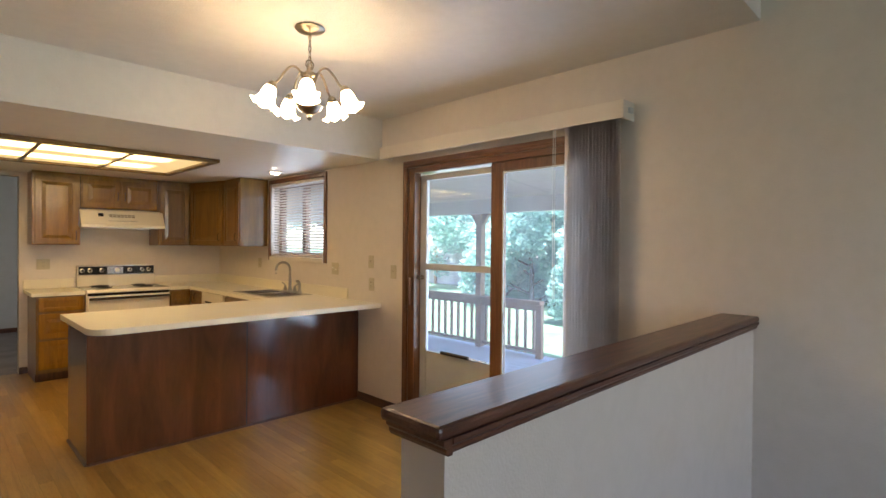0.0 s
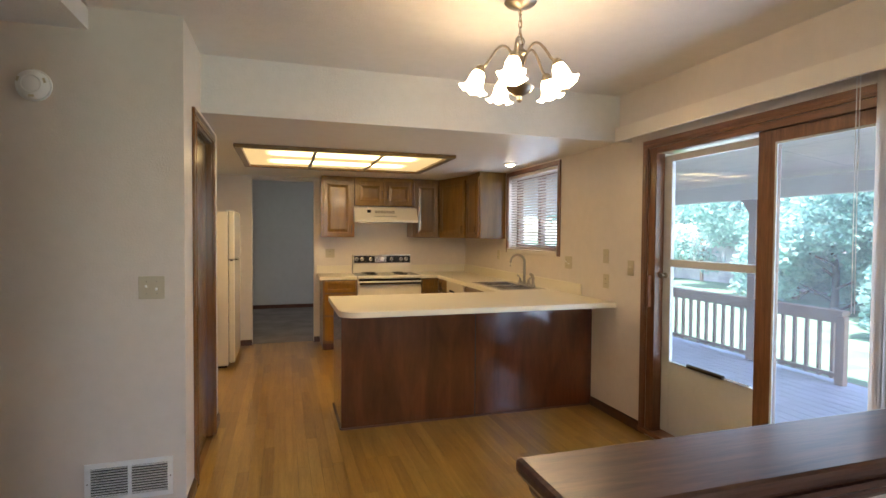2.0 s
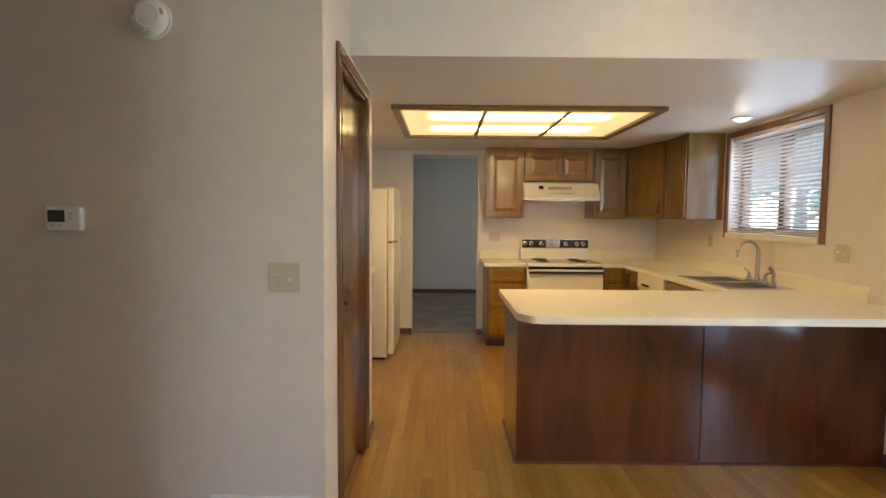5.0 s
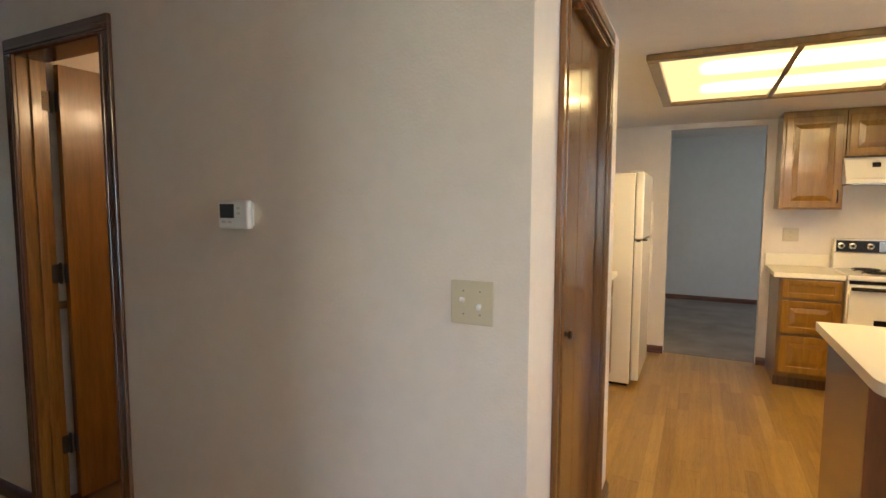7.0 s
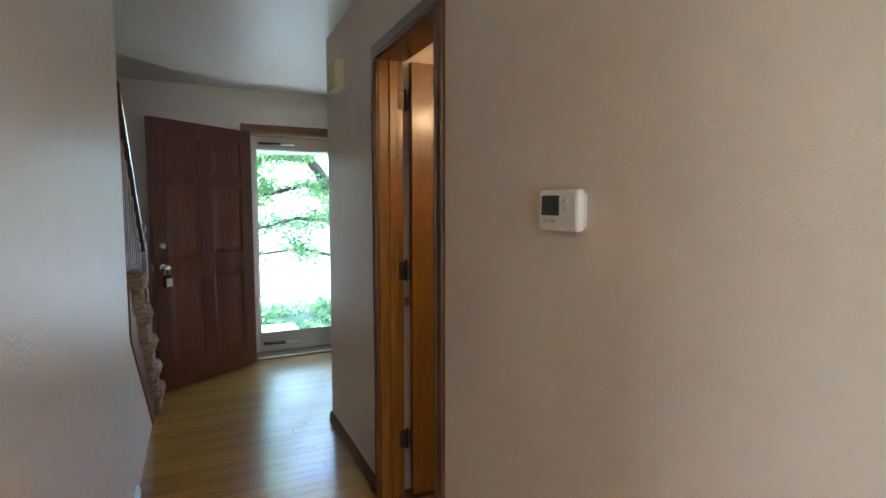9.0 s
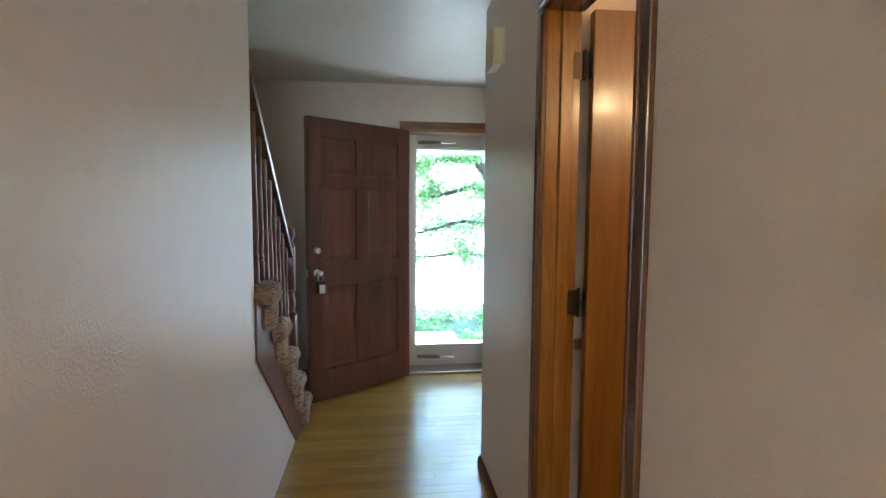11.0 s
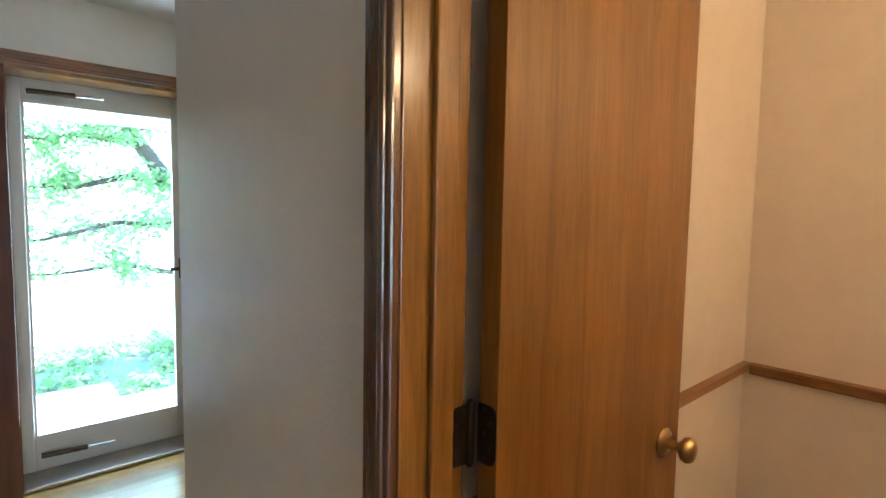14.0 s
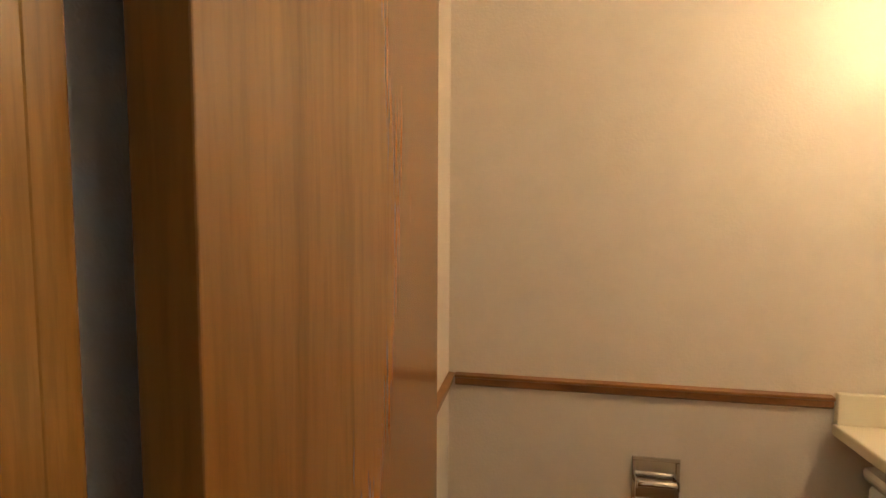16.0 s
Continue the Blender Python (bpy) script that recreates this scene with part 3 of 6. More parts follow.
def pantry_door():
    d = thing("pantry_door", "closed glossy brown bifold pantry door in its frame", "door", pose(XP, PN0, 0))
    wl = Matrix.Translation((-XP, -PN0, 0))
    pl = lambda u, out, z: wl @ on_x(XP)(u, out, z)
    casing(d, PN0, PN1, PNZ, pl, PANTRY, PANTRY)
    j = 0.016
    part("jamb", moved(block((XP - 0.12, PN0, 0.001, XP + 0.002, PN0 + j, PNZ), bevel=0.002), wl), PANTRY, d)
    part("jamb", moved(block((XP - 0.12, PN1 - j, 0.001, XP + 0.002, PN1, PNZ), bevel=0.002), wl), PANTRY, d)
    part("head_jamb", moved(block((XP - 0.12, PN0 + j, PNZ - j, XP + 0.002, PN1 - j, PNZ), bevel=0.002), wl), PANTRY, d)
    mid = (PN0 + PN1) / 2
    for a, b in ((PN0 + j + 0.003, mid - 0.002), (mid + 0.002, PN1 - j - 0.012)):
        leaf = part("leaf", moved(block((XP - 0.062, a, 0.015, XP - 0.03, b, PNZ - j - 0.012), bevel=0.002), wl), PANTRY, d)
        if a < mid - 0.1:
            part("knob", lathe([(0, 0), (0.009, 0), (0.007, 0.012), (0.015, 0.02), (0.013, 0.027), (0, 0.029)], 14, m=wl @ pose(XP - 0.03, 4.0, 0.985, 0, 90, 0)), BRONZE, leaf, "small dark knob", True)


pantry_door()


def panel_field(bm, x0, z0, x1, z1, y, s):
    """A raised panel field on the face y, standing towards s."""
    a = 0.035
    q = [(x0, z0, 0), (x1, z0, 0), (x1, z1, 0), (x0, z1, 0)]
    r = [(x0 + a, z0 + a, 0.007), (x1 - a, z0 + a, 0.007), (x1 - a, z1 - a, 0.007), (x0 + a, z1 - a, 0.007)]
    vo = [bm.verts.new((x, y, z)) for x, z, o in q]
    vi = [bm.verts.new((x, y + s * o, z)) for x, z, o in r]
    for i in range(4):
        k = (i + 1) % 4
        bm.faces.new((vo[i], vo[k], vi[k], vi[i]))
    bm.faces.new(vi)


def front_door():
    ang = math.degrees(math.atan2(2.47 - 3.205, -4.219 + 4.774))
    d = thing("front_door", "open mahogany-stained six-panel front door", "door", pose(-4.774, 3.205, 0.012, 0, 0, ang))
    W, H, T = 0.915, 2.02, 0.044
    st, mid = 0.115, 0.11
    rails = [(0, 0.22), (0.83, 1.0), (1.53, 1.63), (1.89, H)]
    body = bmesh.new()
    box(body, 0, -T, 0, st, 0, H, bevel=0.003)
    box(body, W - st, -T, 0, W, 0, H, bevel=0.003)
    for a, b in rails:
        box(body, st, -T, a, W - st, 0, b, bevel=0.003)
    cx = W / 2
    for a, b in ((0.22, 0.83), (1.0, 1.53), (1.63, 1.89)):
        box(body, cx - mid / 2, -T, a, cx + mid / 2, 0, b, bevel=0.003)
    leaf = part("leaf", body, MAHOG, d)
    for a, b in ((0.22, 0.83), (1.0, 1.53), (1.63, 1.89)):
        for x0, x1 in ((st, cx - mid / 2), (cx + mid / 2, W - st)):
            bm = bmesh.new()
            box(bm, x0, -T + 0.014, a, x1, -0.014, b)
            panel_field(bm, x0 + 0.012, a + 0.012, x1 - 0.012, b - 0.012, -0.0135, 1)
            panel_field(bm, x0 + 0.012, a + 0.012, x1 - 0.012, b - 0.012, -T + 0.0135, -1)
            bmesh.ops.recalc_face_normals(bm, faces=bm.faces)
            part("panel", bm, MAHOG, leaf)
    for s, y in ((1, 0.0), (-1, -T)):
        part("deadbolt", lathe([(0, 0), (0.03, 0), (0.03, 0.006), (0.022, 0.014), (0.02, 0.022), (0, 0.024)], 18, m=pose(W - 0.065, y, 1.09, -90 * s)), STEEL, d, "satin steel deadbolt", True)
        knob(d, pose(W - 0.065, y, 0.93, -90 * s), STEEL, "knob", "satin steel knob")
    part("latch_plate", block((W, -T + 0.01, 0.9, W + 0.001, -0.01, 0.96)), STEEL, d)
    box_m = pose(W - 0.068, 0.04, 0.93)
    lb = thing("lockbox", "grey metal key lockbox hanging from the door knob", "lockbox", pose(-4.774, 3.205, 0.012, 0, 0, ang) @ box_m)
    bm = block((-0.03, -0.02, -0.145, 0.03, 0.022, -0.05), bevel=0.007)
    part("body", bm, BRONZE, lb, "dark metal body")
    part("dial_plate", block((-0.022, 0.022, -0.135, 0.022, 0.026, -0.075), bevel=0.002), WHITE, lb, "pale number plate")
    pts = [(0.02 * math.cos(a), 0, -0.05 + 0.055 * math.sin(a)) for a in np.linspace(0, math.pi, 12)]
    part("shackle", tube(pts, 0.0045, 8), STEEL, lb, "", True)


front_door()


def entry_frame():
    d = thing("entry_frame", "brown wooden frame of the front door", "door frame", pose(XF, FD0, 0))
    wl = Matrix.Translation((-XF, -FD0, 0))
    casing(d, FD0, FD1, FDZ, lambda u, out, z: wl @ on_x(XF)(u, out, z), CASING, wood("entry_head", (0.13, 0.045, 0.014), (0.34, 0.14, 0.045), (20, 1.3, 20), 0.25, 0.5))
    part("jamb", moved(block((XF - 0.2, FD0, 0.001, XF + 0.001, FD0 + 0.02, FDZ)), wl), CASING, d)
    part("jamb", moved(block((XF - 0.2, FD1 - 0.02, 0.001, XF + 0.001, FD1, FDZ)), wl), CASING, d)
    part("head_jamb", moved(block((XF - 0.2, FD0 + 0.02, FDZ - 0.02, XF + 0.001, FD1 - 0.02, FDZ)), wl), CASING, d)
    part("threshold", moved(block((XF - 0.19, FD0 + 0.02, 0.001, XF + 0.02, FD1 - 0.02, 0.022), bevel=0.006), wl), NICKEL, d, "worn metal threshold")
    s = thing("door_sensor", "small white alarm contact on the door head", "sensor", pose(XF + CAS_T, 3.08, FDZ + 0.02))
    part("body", block((0.0, -0.02, 0, 0.022, 0.03, 0.04), bevel=0.003), WHITE, s)


entry_frame()


def closer(parent, a, b, mat=BRONZE):
    a, b = Vector(a), Vector(b)
    c = part("closer", tube([a, a.lerp(b, 0.62)], 0.014, 12), mat, parent, "dark pneumatic closer tube", True)
    part("closer_rod", tube([a.lerp(b, 0.62), b], 0.005, 8), STEEL, c, "", True)


def storm_door_front():
    x0 = -5.075
    d = thing("storm_door", "closed white aluminium storm door with full glass", "storm door", pose(x0, FD0 + 0.02, 0.022))
    wl = Matrix.Translation((-x0, -FD0 - 0.02, -0.022))
    a, b, top = FD0 - 0.03, FD1 + 0.03, FDZ + 0.006
    gl0, gl1, gz0, gz1 = 3.268, 3.946, 0.19, 1.923
    part("stile", moved(block((x0, a, -0.03, x0 + 0.03, gl0, top), bevel=0.004), wl), ALUM, d)
    part("stile", moved(block((x0, gl1, -0.03, x0 + 0.03, b, top), bevel=0.004), wl), ALUM, d)
    part("top_rail", moved(block((x0, gl0, gz1, x0 + 0.03, gl1, top), bevel=0.004), wl), ALUM, d)
    part("kick_panel", moved(block((x0, gl0, -0.03, x0 + 0.03, gl1, gz0), bevel=0.004), wl), ALUM, d)
    part("retainer", moved(block((x0 + 0.03, gl0, gz0, x0 + 0.036, gl1, gz0 + 0.012), (x0 + 0.03, gl0, gz1 - 0.012, x0 + 0.036, gl1, gz1), (x0 + 0.03, gl0, gz0 + 0.012, x0 + 0.036, gl0 + 0.012, gz1 - 0.012)), wl), ALUM, d)
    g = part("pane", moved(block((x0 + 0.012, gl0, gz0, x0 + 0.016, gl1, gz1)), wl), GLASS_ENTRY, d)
    g.visible_shadow = False
    part("latch", moved(block((x0 + 0.03, gl1 + 0.025, 0.98, x0 + 0.04, gl1 + 0.05, 1.1), (x0 + 0.04, gl1 + 0.03, 1.03, x0 + 0.075, gl1 + 0.045, 1.05), (x0 + 0.065, gl1 - 0.03, 1.03, x0 + 0.075, gl1 + 0.03, 1.05), bevel=0.003), wl), BRONZE, d, "dark lever latch")
    closer(d, wl @ Vector((x0 + 0.06, FD0 + 0.1, 0.1)), wl @ Vector((x0 + 0.09, FD0 + 0.42, 0.1)))
    closer(d, wl @ Vector((x0 + 0.06, FD0 + 0.1, 1.965)), wl @ Vector((x0 + 0.09, FD0 + 0.42, 1.965)))


storm_door_front()


# ---- patio door ----
def patio_door():
    d = thing("patio_door", "wooden patio door with one fixed glass sash", "patio door", pose(XE, SL0, 0.02))
    wl = Matrix.Translation((-XE, -SL0, -0.02))
    W = 0.055
    pl = lambda u, out, z: wl @ on_x(XE, -1)(u, out, z)
    casing(d, SL0, SL1, SLZ, pl, PATIO_WOOD, PATIO_WOOD_Y, W)
    part("jamb", moved(block((XE - 0.002, SL0, 0.02, XE + 0.14, SL0 + 0.045, SLZ), bevel=0.003), wl), PATIO_WOOD, d)
    part("jamb", moved(block((XE - 0.002, SL1 - 0.075, 0.02, XE + 0.07, SL1, SLZ), bevel=0.003), wl), PATIO_WOOD, d)
    part("head_jamb", moved(block((XE - 0.002, SL0 + 0.045, SLZ - 0.045, XE + 0.14, SL1 - 0.075, SLZ), bevel=0.003), wl), PATIO_WOOD_Y, d)
    part("sill", moved(block((XE - 0.03, SL0 - 0.05, 0.02, XE + 0.15, SL1 + 0.05, 0.05), bevel=0.004), wl), PATIO_WOOD_Y, d)
    m0, m1 = 2.742, 2.852
    a0, zt = SL0 + 0.045, SLZ - 0.045
    sash = part("fixed_sash", moved(block((XE + 0.02, a0, 0.05, XE + 0.06, a0 + 0.07, zt), (XE + 0.02, m0, 0.05, XE + 0.06, m1, zt), (XE + 0.02, a0 + 0.07, 0.05, XE + 0.06, m0, 0.17), (XE + 0.02, a0 + 0.07, zt - 0.07, XE + 0.06, m0, zt), bevel=0.004), wl), PATIO_WOOD, d)
    part("gasket", moved(block((XE + 0.012, m0 - 0.012, 0.17, XE + 0.02, m0, zt - 0.07), (XE + 0.012, a0 + 0.07, zt - 0.082, XE + 0.02, m0 - 0.012, zt - 0.07)), wl), ALUM, d, "white glazing bead")
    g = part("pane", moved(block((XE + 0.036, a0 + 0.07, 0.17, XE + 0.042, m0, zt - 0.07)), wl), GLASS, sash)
    g.visible_shadow = False
    part("pull_handle", moved(block((XE - 0.03, SL1 - 0.045, 0.93, XE - 0.002, SL1 - 0.025, 1.16), bevel=0.006), wl), PATIO_WOOD, d, "wooden pull handle")
    s = thing("patio_storm_door", "closed white aluminium storm door with two panes", "storm door", pose(XE + 0.08, m1, 0.05))
    w2 = Matrix.Translation((-XE - 0.08, -m1, -0.05))
    x0, x1 = XE + 0.08, XE + 0.11
    y0, y1 = m1 - 0.02, SL1 - 0.05
    g0, g1 = y0 + 0.06, y1 - 0.085
    part("stile", moved(block((x0, y0, 0.052, x1, g0, 2.0), bevel=0.004), w2), ALUM, s)
    part("stile", moved(block((x0, g1, 0.052, x1, y1, 2.0), bevel=0.004), w2), ALUM, s)
    part("top_rail", moved(block((x0, g0, 1.955, x1, g1, 2.0), bevel=0.004), w2), ALUM, s)
    part("mid_rail", moved(block((x0 - 0.008, g0, 1.225, x1, g1, 1.275), bevel=0.004), w2), ALUM, s)
    part("kick_panel", moved(block((x0, g0, 0.052, x1, g1, 0.56), bevel=0.004), w2), ALUM, s, "white aluminium kick panel")
    for a, b in ((0.56, 1.225), (1.275, 1.955)):
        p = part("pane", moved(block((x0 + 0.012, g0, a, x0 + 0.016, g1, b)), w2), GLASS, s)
        p.visible_shadow = False
    closer(s, w2 @ Vector((x0 - 0.02, g1 - 0.2, 0.575)), w2 @ Vector((x0 - 0.025, g0 + 0.02, 0.575)))
    part("latch", lathe([(0, 0), (0.02, 0), (0.02, 0.008), (0.009, 0.012), (0.008, 0.03), (0.016, 0.035), (0.018, 0.045), (0, 0.05)], 14, m=w2 @ pose(x0, g1 + 0.045, 1.16, 0, -90, 0)), NICKEL, s, "dark round latch knob", True)


patio_door()


def vertical_blind():
    v = thing("vertical_blind", "grey fabric vertical blind drawn aside under a vinyl valance", "blind", pose(XE, 1.76, 2.135))
    wl = Matrix.Translation((-XE, -1.76, -2.135))
    part("valance", moved(block((XE - 0.14, 1.795, 2.135, XE - 0.128, 3.93, 2.236), (XE - 0.128, 1.795, 2.135, XE - 0.002, 1.807, 2.236), (XE - 0.128, 3.918, 2.135, XE - 0.002, 3.93, 2.236), (XE - 0.128, 1.807, 2.226, XE - 0.002, 3.918, 2.236), bevel=0.002), wl), VALANCE, v, "plain cream vinyl valance")
    part("track", moved(block((XE - 0.085, 1.78, 2.17, XE - 0.045, 3.9, 2.2), bevel=0.003), wl), ALUM, v)
    rnd = random.Random(4)
    for i in range(16):
        y = 1.862 + i * 0.0215
        a = radians(-40 + rnd.uniform(-4, 4))
        bm = bmesh.new()
        prof = [(u, 0.006 * (1 - (2 * u / 0.089) ** 2)) for u in np.linspace(-0.0445, 0.0445, 6)]
        rows = [[bm.verts.new((XE - 0.066 + c * math.sin(-a) + o * math.cos(a), y + c * math.cos(a) + o * math.sin(a), z)) for c, o in prof] for z in (0.07, 2.17)]
        for k in range(5):
            bm.faces.new((rows[0][k], rows[0][k + 1], rows[1][k + 1], rows[1][k]))
        geom = bmesh.ops.solidify(bm, geom=bm.faces[:], thickness=0.0012)
        part("vane", moved(bm, wl), VANE, v, "", True)
    part("cord", moved(tube([(XE - 0.09, 2.255, 2.17), (XE - 0.09, 2.256, 1.6), (XE - 0.09, 2.252, 1.1)], 0.0022, 6), wl), WHITE, v, "thin white pull cord", True)
    part("cord", moved(tube([(XE - 0.09, 2.27, 2.17), (XE - 0.09, 2.268, 1.6), (XE - 0.09, 2.265, 1.1)], 0.0022, 6), wl), WHITE, v, "thin white pull cord", True)


vertical_blind()


# ---- kitchen window with blind ----
def kitchen_window():
    w = tagged(new("window_1"), "wood-framed sliding kitchen window over the sink", "window", "", "structure")
    W = 0.045
    for name, b in (("frame", (XE - 0.016, WN0 - W, WNZ0 - W, XE + 0.02, WN0, WNZ1 + W)), ("frame", (XE - 0.016, WN1, WNZ0 - W, XE + 0.02, WN1 + W, WNZ1 + W)),
                    ("frame", (XE - 0.016, WN0, WNZ1, XE + 0.02, WN1, WNZ1 + W)), ("window_sill", (XE - 0.025, WN0, WNZ0 - W, XE + 0.1, WN1, WNZ0)),
                    ("frame", (XE + 0.1, WN0, WNZ0, XE + 0.16, WN0 + 0.05, WNZ1)), ("frame", (XE + 0.1, WN1 - 0.05, WNZ0, XE + 0.16, WN1, WNZ1)),
                    ("mullion", (XE + 0.1, 5.52, WNZ0 + 0.05, XE + 0.16, 5.59, WNZ1 - 0.05)),
                    ("frame", (XE + 0.1, WN0 + 0.05, WNZ0, XE + 0.16, WN1 - 0.05, WNZ0 + 0.05)), ("frame", (XE + 0.1, WN0 + 0.05, WNZ1 - 0.05, XE + 0.16, WN1 - 0.05, WNZ1))):
        part(name, block(b, bevel=0.003), PATIO_WOOD if name != "window_sill" else VALANCE, w)
    for a, b in ((WN0 + 0.05, 5.52), (5.59, WN1 - 0.05)):
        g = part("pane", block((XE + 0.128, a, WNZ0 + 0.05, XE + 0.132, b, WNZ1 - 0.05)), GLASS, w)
        g.visible_shadow = False
    bl = thing("window_blind", "cream horizontal slat blind lowered over the window", "blind", pose(XE + 0.03, WN0, WNZ1))
    wl = Matrix.Translation((-XE - 0.03, -WN0, -WNZ1))
    part("head_rail", moved(block((XE + 0.005, WN0 + 0.01, WNZ1 - 0.035, XE + 0.04, WN1 - 0.01, WNZ1 - 0.002), bevel=0.003), wl), BLIND, bl)
    part("bottom_rail", moved(block((XE + 0.008, WN0 + 0.01, WNZ0 + 0.008, XE + 0.034, WN1 - 0.01, WNZ0 + 0.022), bevel=0.003), wl), BLIND, bl)
    n = 26
    slat = None
    for i in range(n):
        z = WNZ0 + 0.035 + i * (WNZ1 - WNZ0 - 0.085) / (n - 1)
        if slat is None:
            bm = bmesh.new()
            rows = [[bm.verts.new((o, y, 0.003 * (1 - (o / 0.0155) ** 2) - 0.45 * o)) for o in (-0.0155, -0.006, 0.006, 0.0155)] for y in (WN0 + 0.012, WN1 - 0.012)]
            for k in range(3):
                bm.faces.new((rows[0][k], rows[0][k + 1], rows[1][k + 1], rows[1][k]))
            bmesh.ops.solidify(bm, geom=bm.faces[:], thickness=0.0008)
            slat = part("slat", moved(bm, Matrix.Translation((0, -WN0, 0))), BLIND, bl)
            slat.location = (-0.009, 0, z - WNZ1)
        else:
            o = new("slat", slat.data)
            o.parent, o.location = bl, (-0.009, 0, z - WNZ1)
    for y in (WN0 + 0.15, 5.48, WN1 - 0.15):
        part("ladder_cord", moved(block((XE + 0.005, y, WNZ0 + 0.02, XE + 0.0065, y + 0.0015, WNZ1 - 0.03)), wl), BLIND, bl)


kitchen_window()


# ---- kitchen cabinets ----
def cab_door(parent, x0, z0, x1, z1, y, mat, pull=0, name="door", m=None):
    """A framed door with a recessed panel on a front at y, facing -y; pull: the handle's x, or 0; m: turns it into place."""
    m = m or Matrix.Identity(4)
    f = min(0.052, (z1 - z0) * 0.3)
    bm = bmesh.new()
    box(bm, x0, y - 0.019, z0, x0 + f, y, z1, bevel=0.004)
    box(bm, x1 - f, y - 0.019, z0, x1, y, z1, bevel=0.004)
    box(bm, x0 + f - 0.004, y - 0.019, z0, x1 - f + 0.004, y, z0 + f, bevel=0.004)
    box(bm, x0 + f - 0.004, y - 0.019, z1 - f, x1 - f + 0.004, y, z1, bevel=0.004)
    door = part(name, moved(bm, m), mat, parent)
    bm = block((x0 + f - 0.004, y - 0.009, z0 + f - 0.004, x1 - f + 0.004, y - 0.002, z1 - f + 0.004))
    if z1 - z0 > 0.2:
        panel_field(bm, x0 + f + 0.006, z0 + f + 0.006, x1 - f - 0.006, z1 - f - 0.006, y - 0.0095, -1)
        bmesh.ops.recalc_face_normals(bm, faces=bm.faces)
    part("panel", moved(bm, m), mat, door)
    if pull:
        zc = z0 + 0.09 if z0 > 1.0 else (z0 + z1) / 2
        if z0 > 1.6:
            zc = (z0 + z1) / 2 - 0.02
        pts = [(pull, y - 0.019, zc - 0.045), (pull, y - 0.036, zc - 0.035), (pull, y - 0.042, zc), (pull, y - 0.036, zc + 0.035), (pull, y - 0.019, zc + 0.045)]
        part("handle", moved(tube(pts, 0.005, 8), m), BRONZE, door, "small dark bronze pull", True)
    return door


UZ0, UZ1, UF = 1.392, ZS - 0.003, YK - 0.335


def upper(x0, x1, z0, doors, mat, label):
    c = thing("wall_cabinet", label, "cabinet", pose(x0, YK, z0), "upper kitchen cabinets")
    wl = Matrix.Translation((-x0, -YK, -z0))
    part("body", moved(block((x0, UF, z0, x1, YK - 0.002, UZ1), bevel=0.002), wl), mat, c)
    for a, b, p in doors:
        cab_door(c, a, z0 + 0.012, b, UZ1 - 0.05, UF, mat, p, m=wl)
    return c


upper(0.983, 1.397, UZ0, [(1.005, 1.378, 1.358)], OAKC, "honey oak wall cabinet with one framed door")
upper(1.401, 2.163, 1.80, [(1.415, 1.775, 1.748), (1.789, 2.15, 1.818)], OAKC, "short oak wall cabinet above the range hood")
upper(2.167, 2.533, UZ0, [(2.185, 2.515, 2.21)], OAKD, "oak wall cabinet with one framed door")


def corner_cabinet():
    a, b = Vector((2.537, UF)), Vector((2.70, 6.625))
    c = thing("corner_wall_cabinet", "oak corner wall cabinet with an angled door", "cabinet", pose(a.x, YK, UZ0), "upper kitchen cabinets")
    wl = Matrix.Translation((-a.x, -YK, -UZ0))
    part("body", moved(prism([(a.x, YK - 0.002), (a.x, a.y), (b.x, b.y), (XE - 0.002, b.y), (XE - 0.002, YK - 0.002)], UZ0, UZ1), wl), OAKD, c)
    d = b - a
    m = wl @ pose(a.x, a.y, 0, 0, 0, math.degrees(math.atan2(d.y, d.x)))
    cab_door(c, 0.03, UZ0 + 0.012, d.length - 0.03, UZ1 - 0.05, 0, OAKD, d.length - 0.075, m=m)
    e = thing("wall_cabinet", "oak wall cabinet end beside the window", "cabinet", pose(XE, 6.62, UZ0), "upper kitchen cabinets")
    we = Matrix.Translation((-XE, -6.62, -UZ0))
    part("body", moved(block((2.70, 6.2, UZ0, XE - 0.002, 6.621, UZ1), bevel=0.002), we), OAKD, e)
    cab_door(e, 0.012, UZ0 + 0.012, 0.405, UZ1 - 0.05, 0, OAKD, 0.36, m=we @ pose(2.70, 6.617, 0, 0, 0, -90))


corner_cabinet()

BZ1 = CT - 0.038


def base_unit(name, label, m, w, d, fronts, mat, toe=0.09):
    """A base cabinet, its back at y = 0, its front towards -y; fronts: (x0, z0, x1, z1, pull)."""
    c = thing(name, label, "cabinet", m, "base kitchen cabinets")
    # body in the darker oak, which paints shade between the fronts
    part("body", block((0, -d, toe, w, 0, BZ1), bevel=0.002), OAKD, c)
    part("toe_kick", block((0.0, -d + 0.06, 0.001, w, -0.01, toe)), TRIM, c, "dark toe kick")
    for x0, z0, x1, z1, p in fronts:
        cab_door(c, x0, z0, x1, z1, -d, mat, p, "drawer_front" if z1 - z0 < 0.3 else "door")
    return c


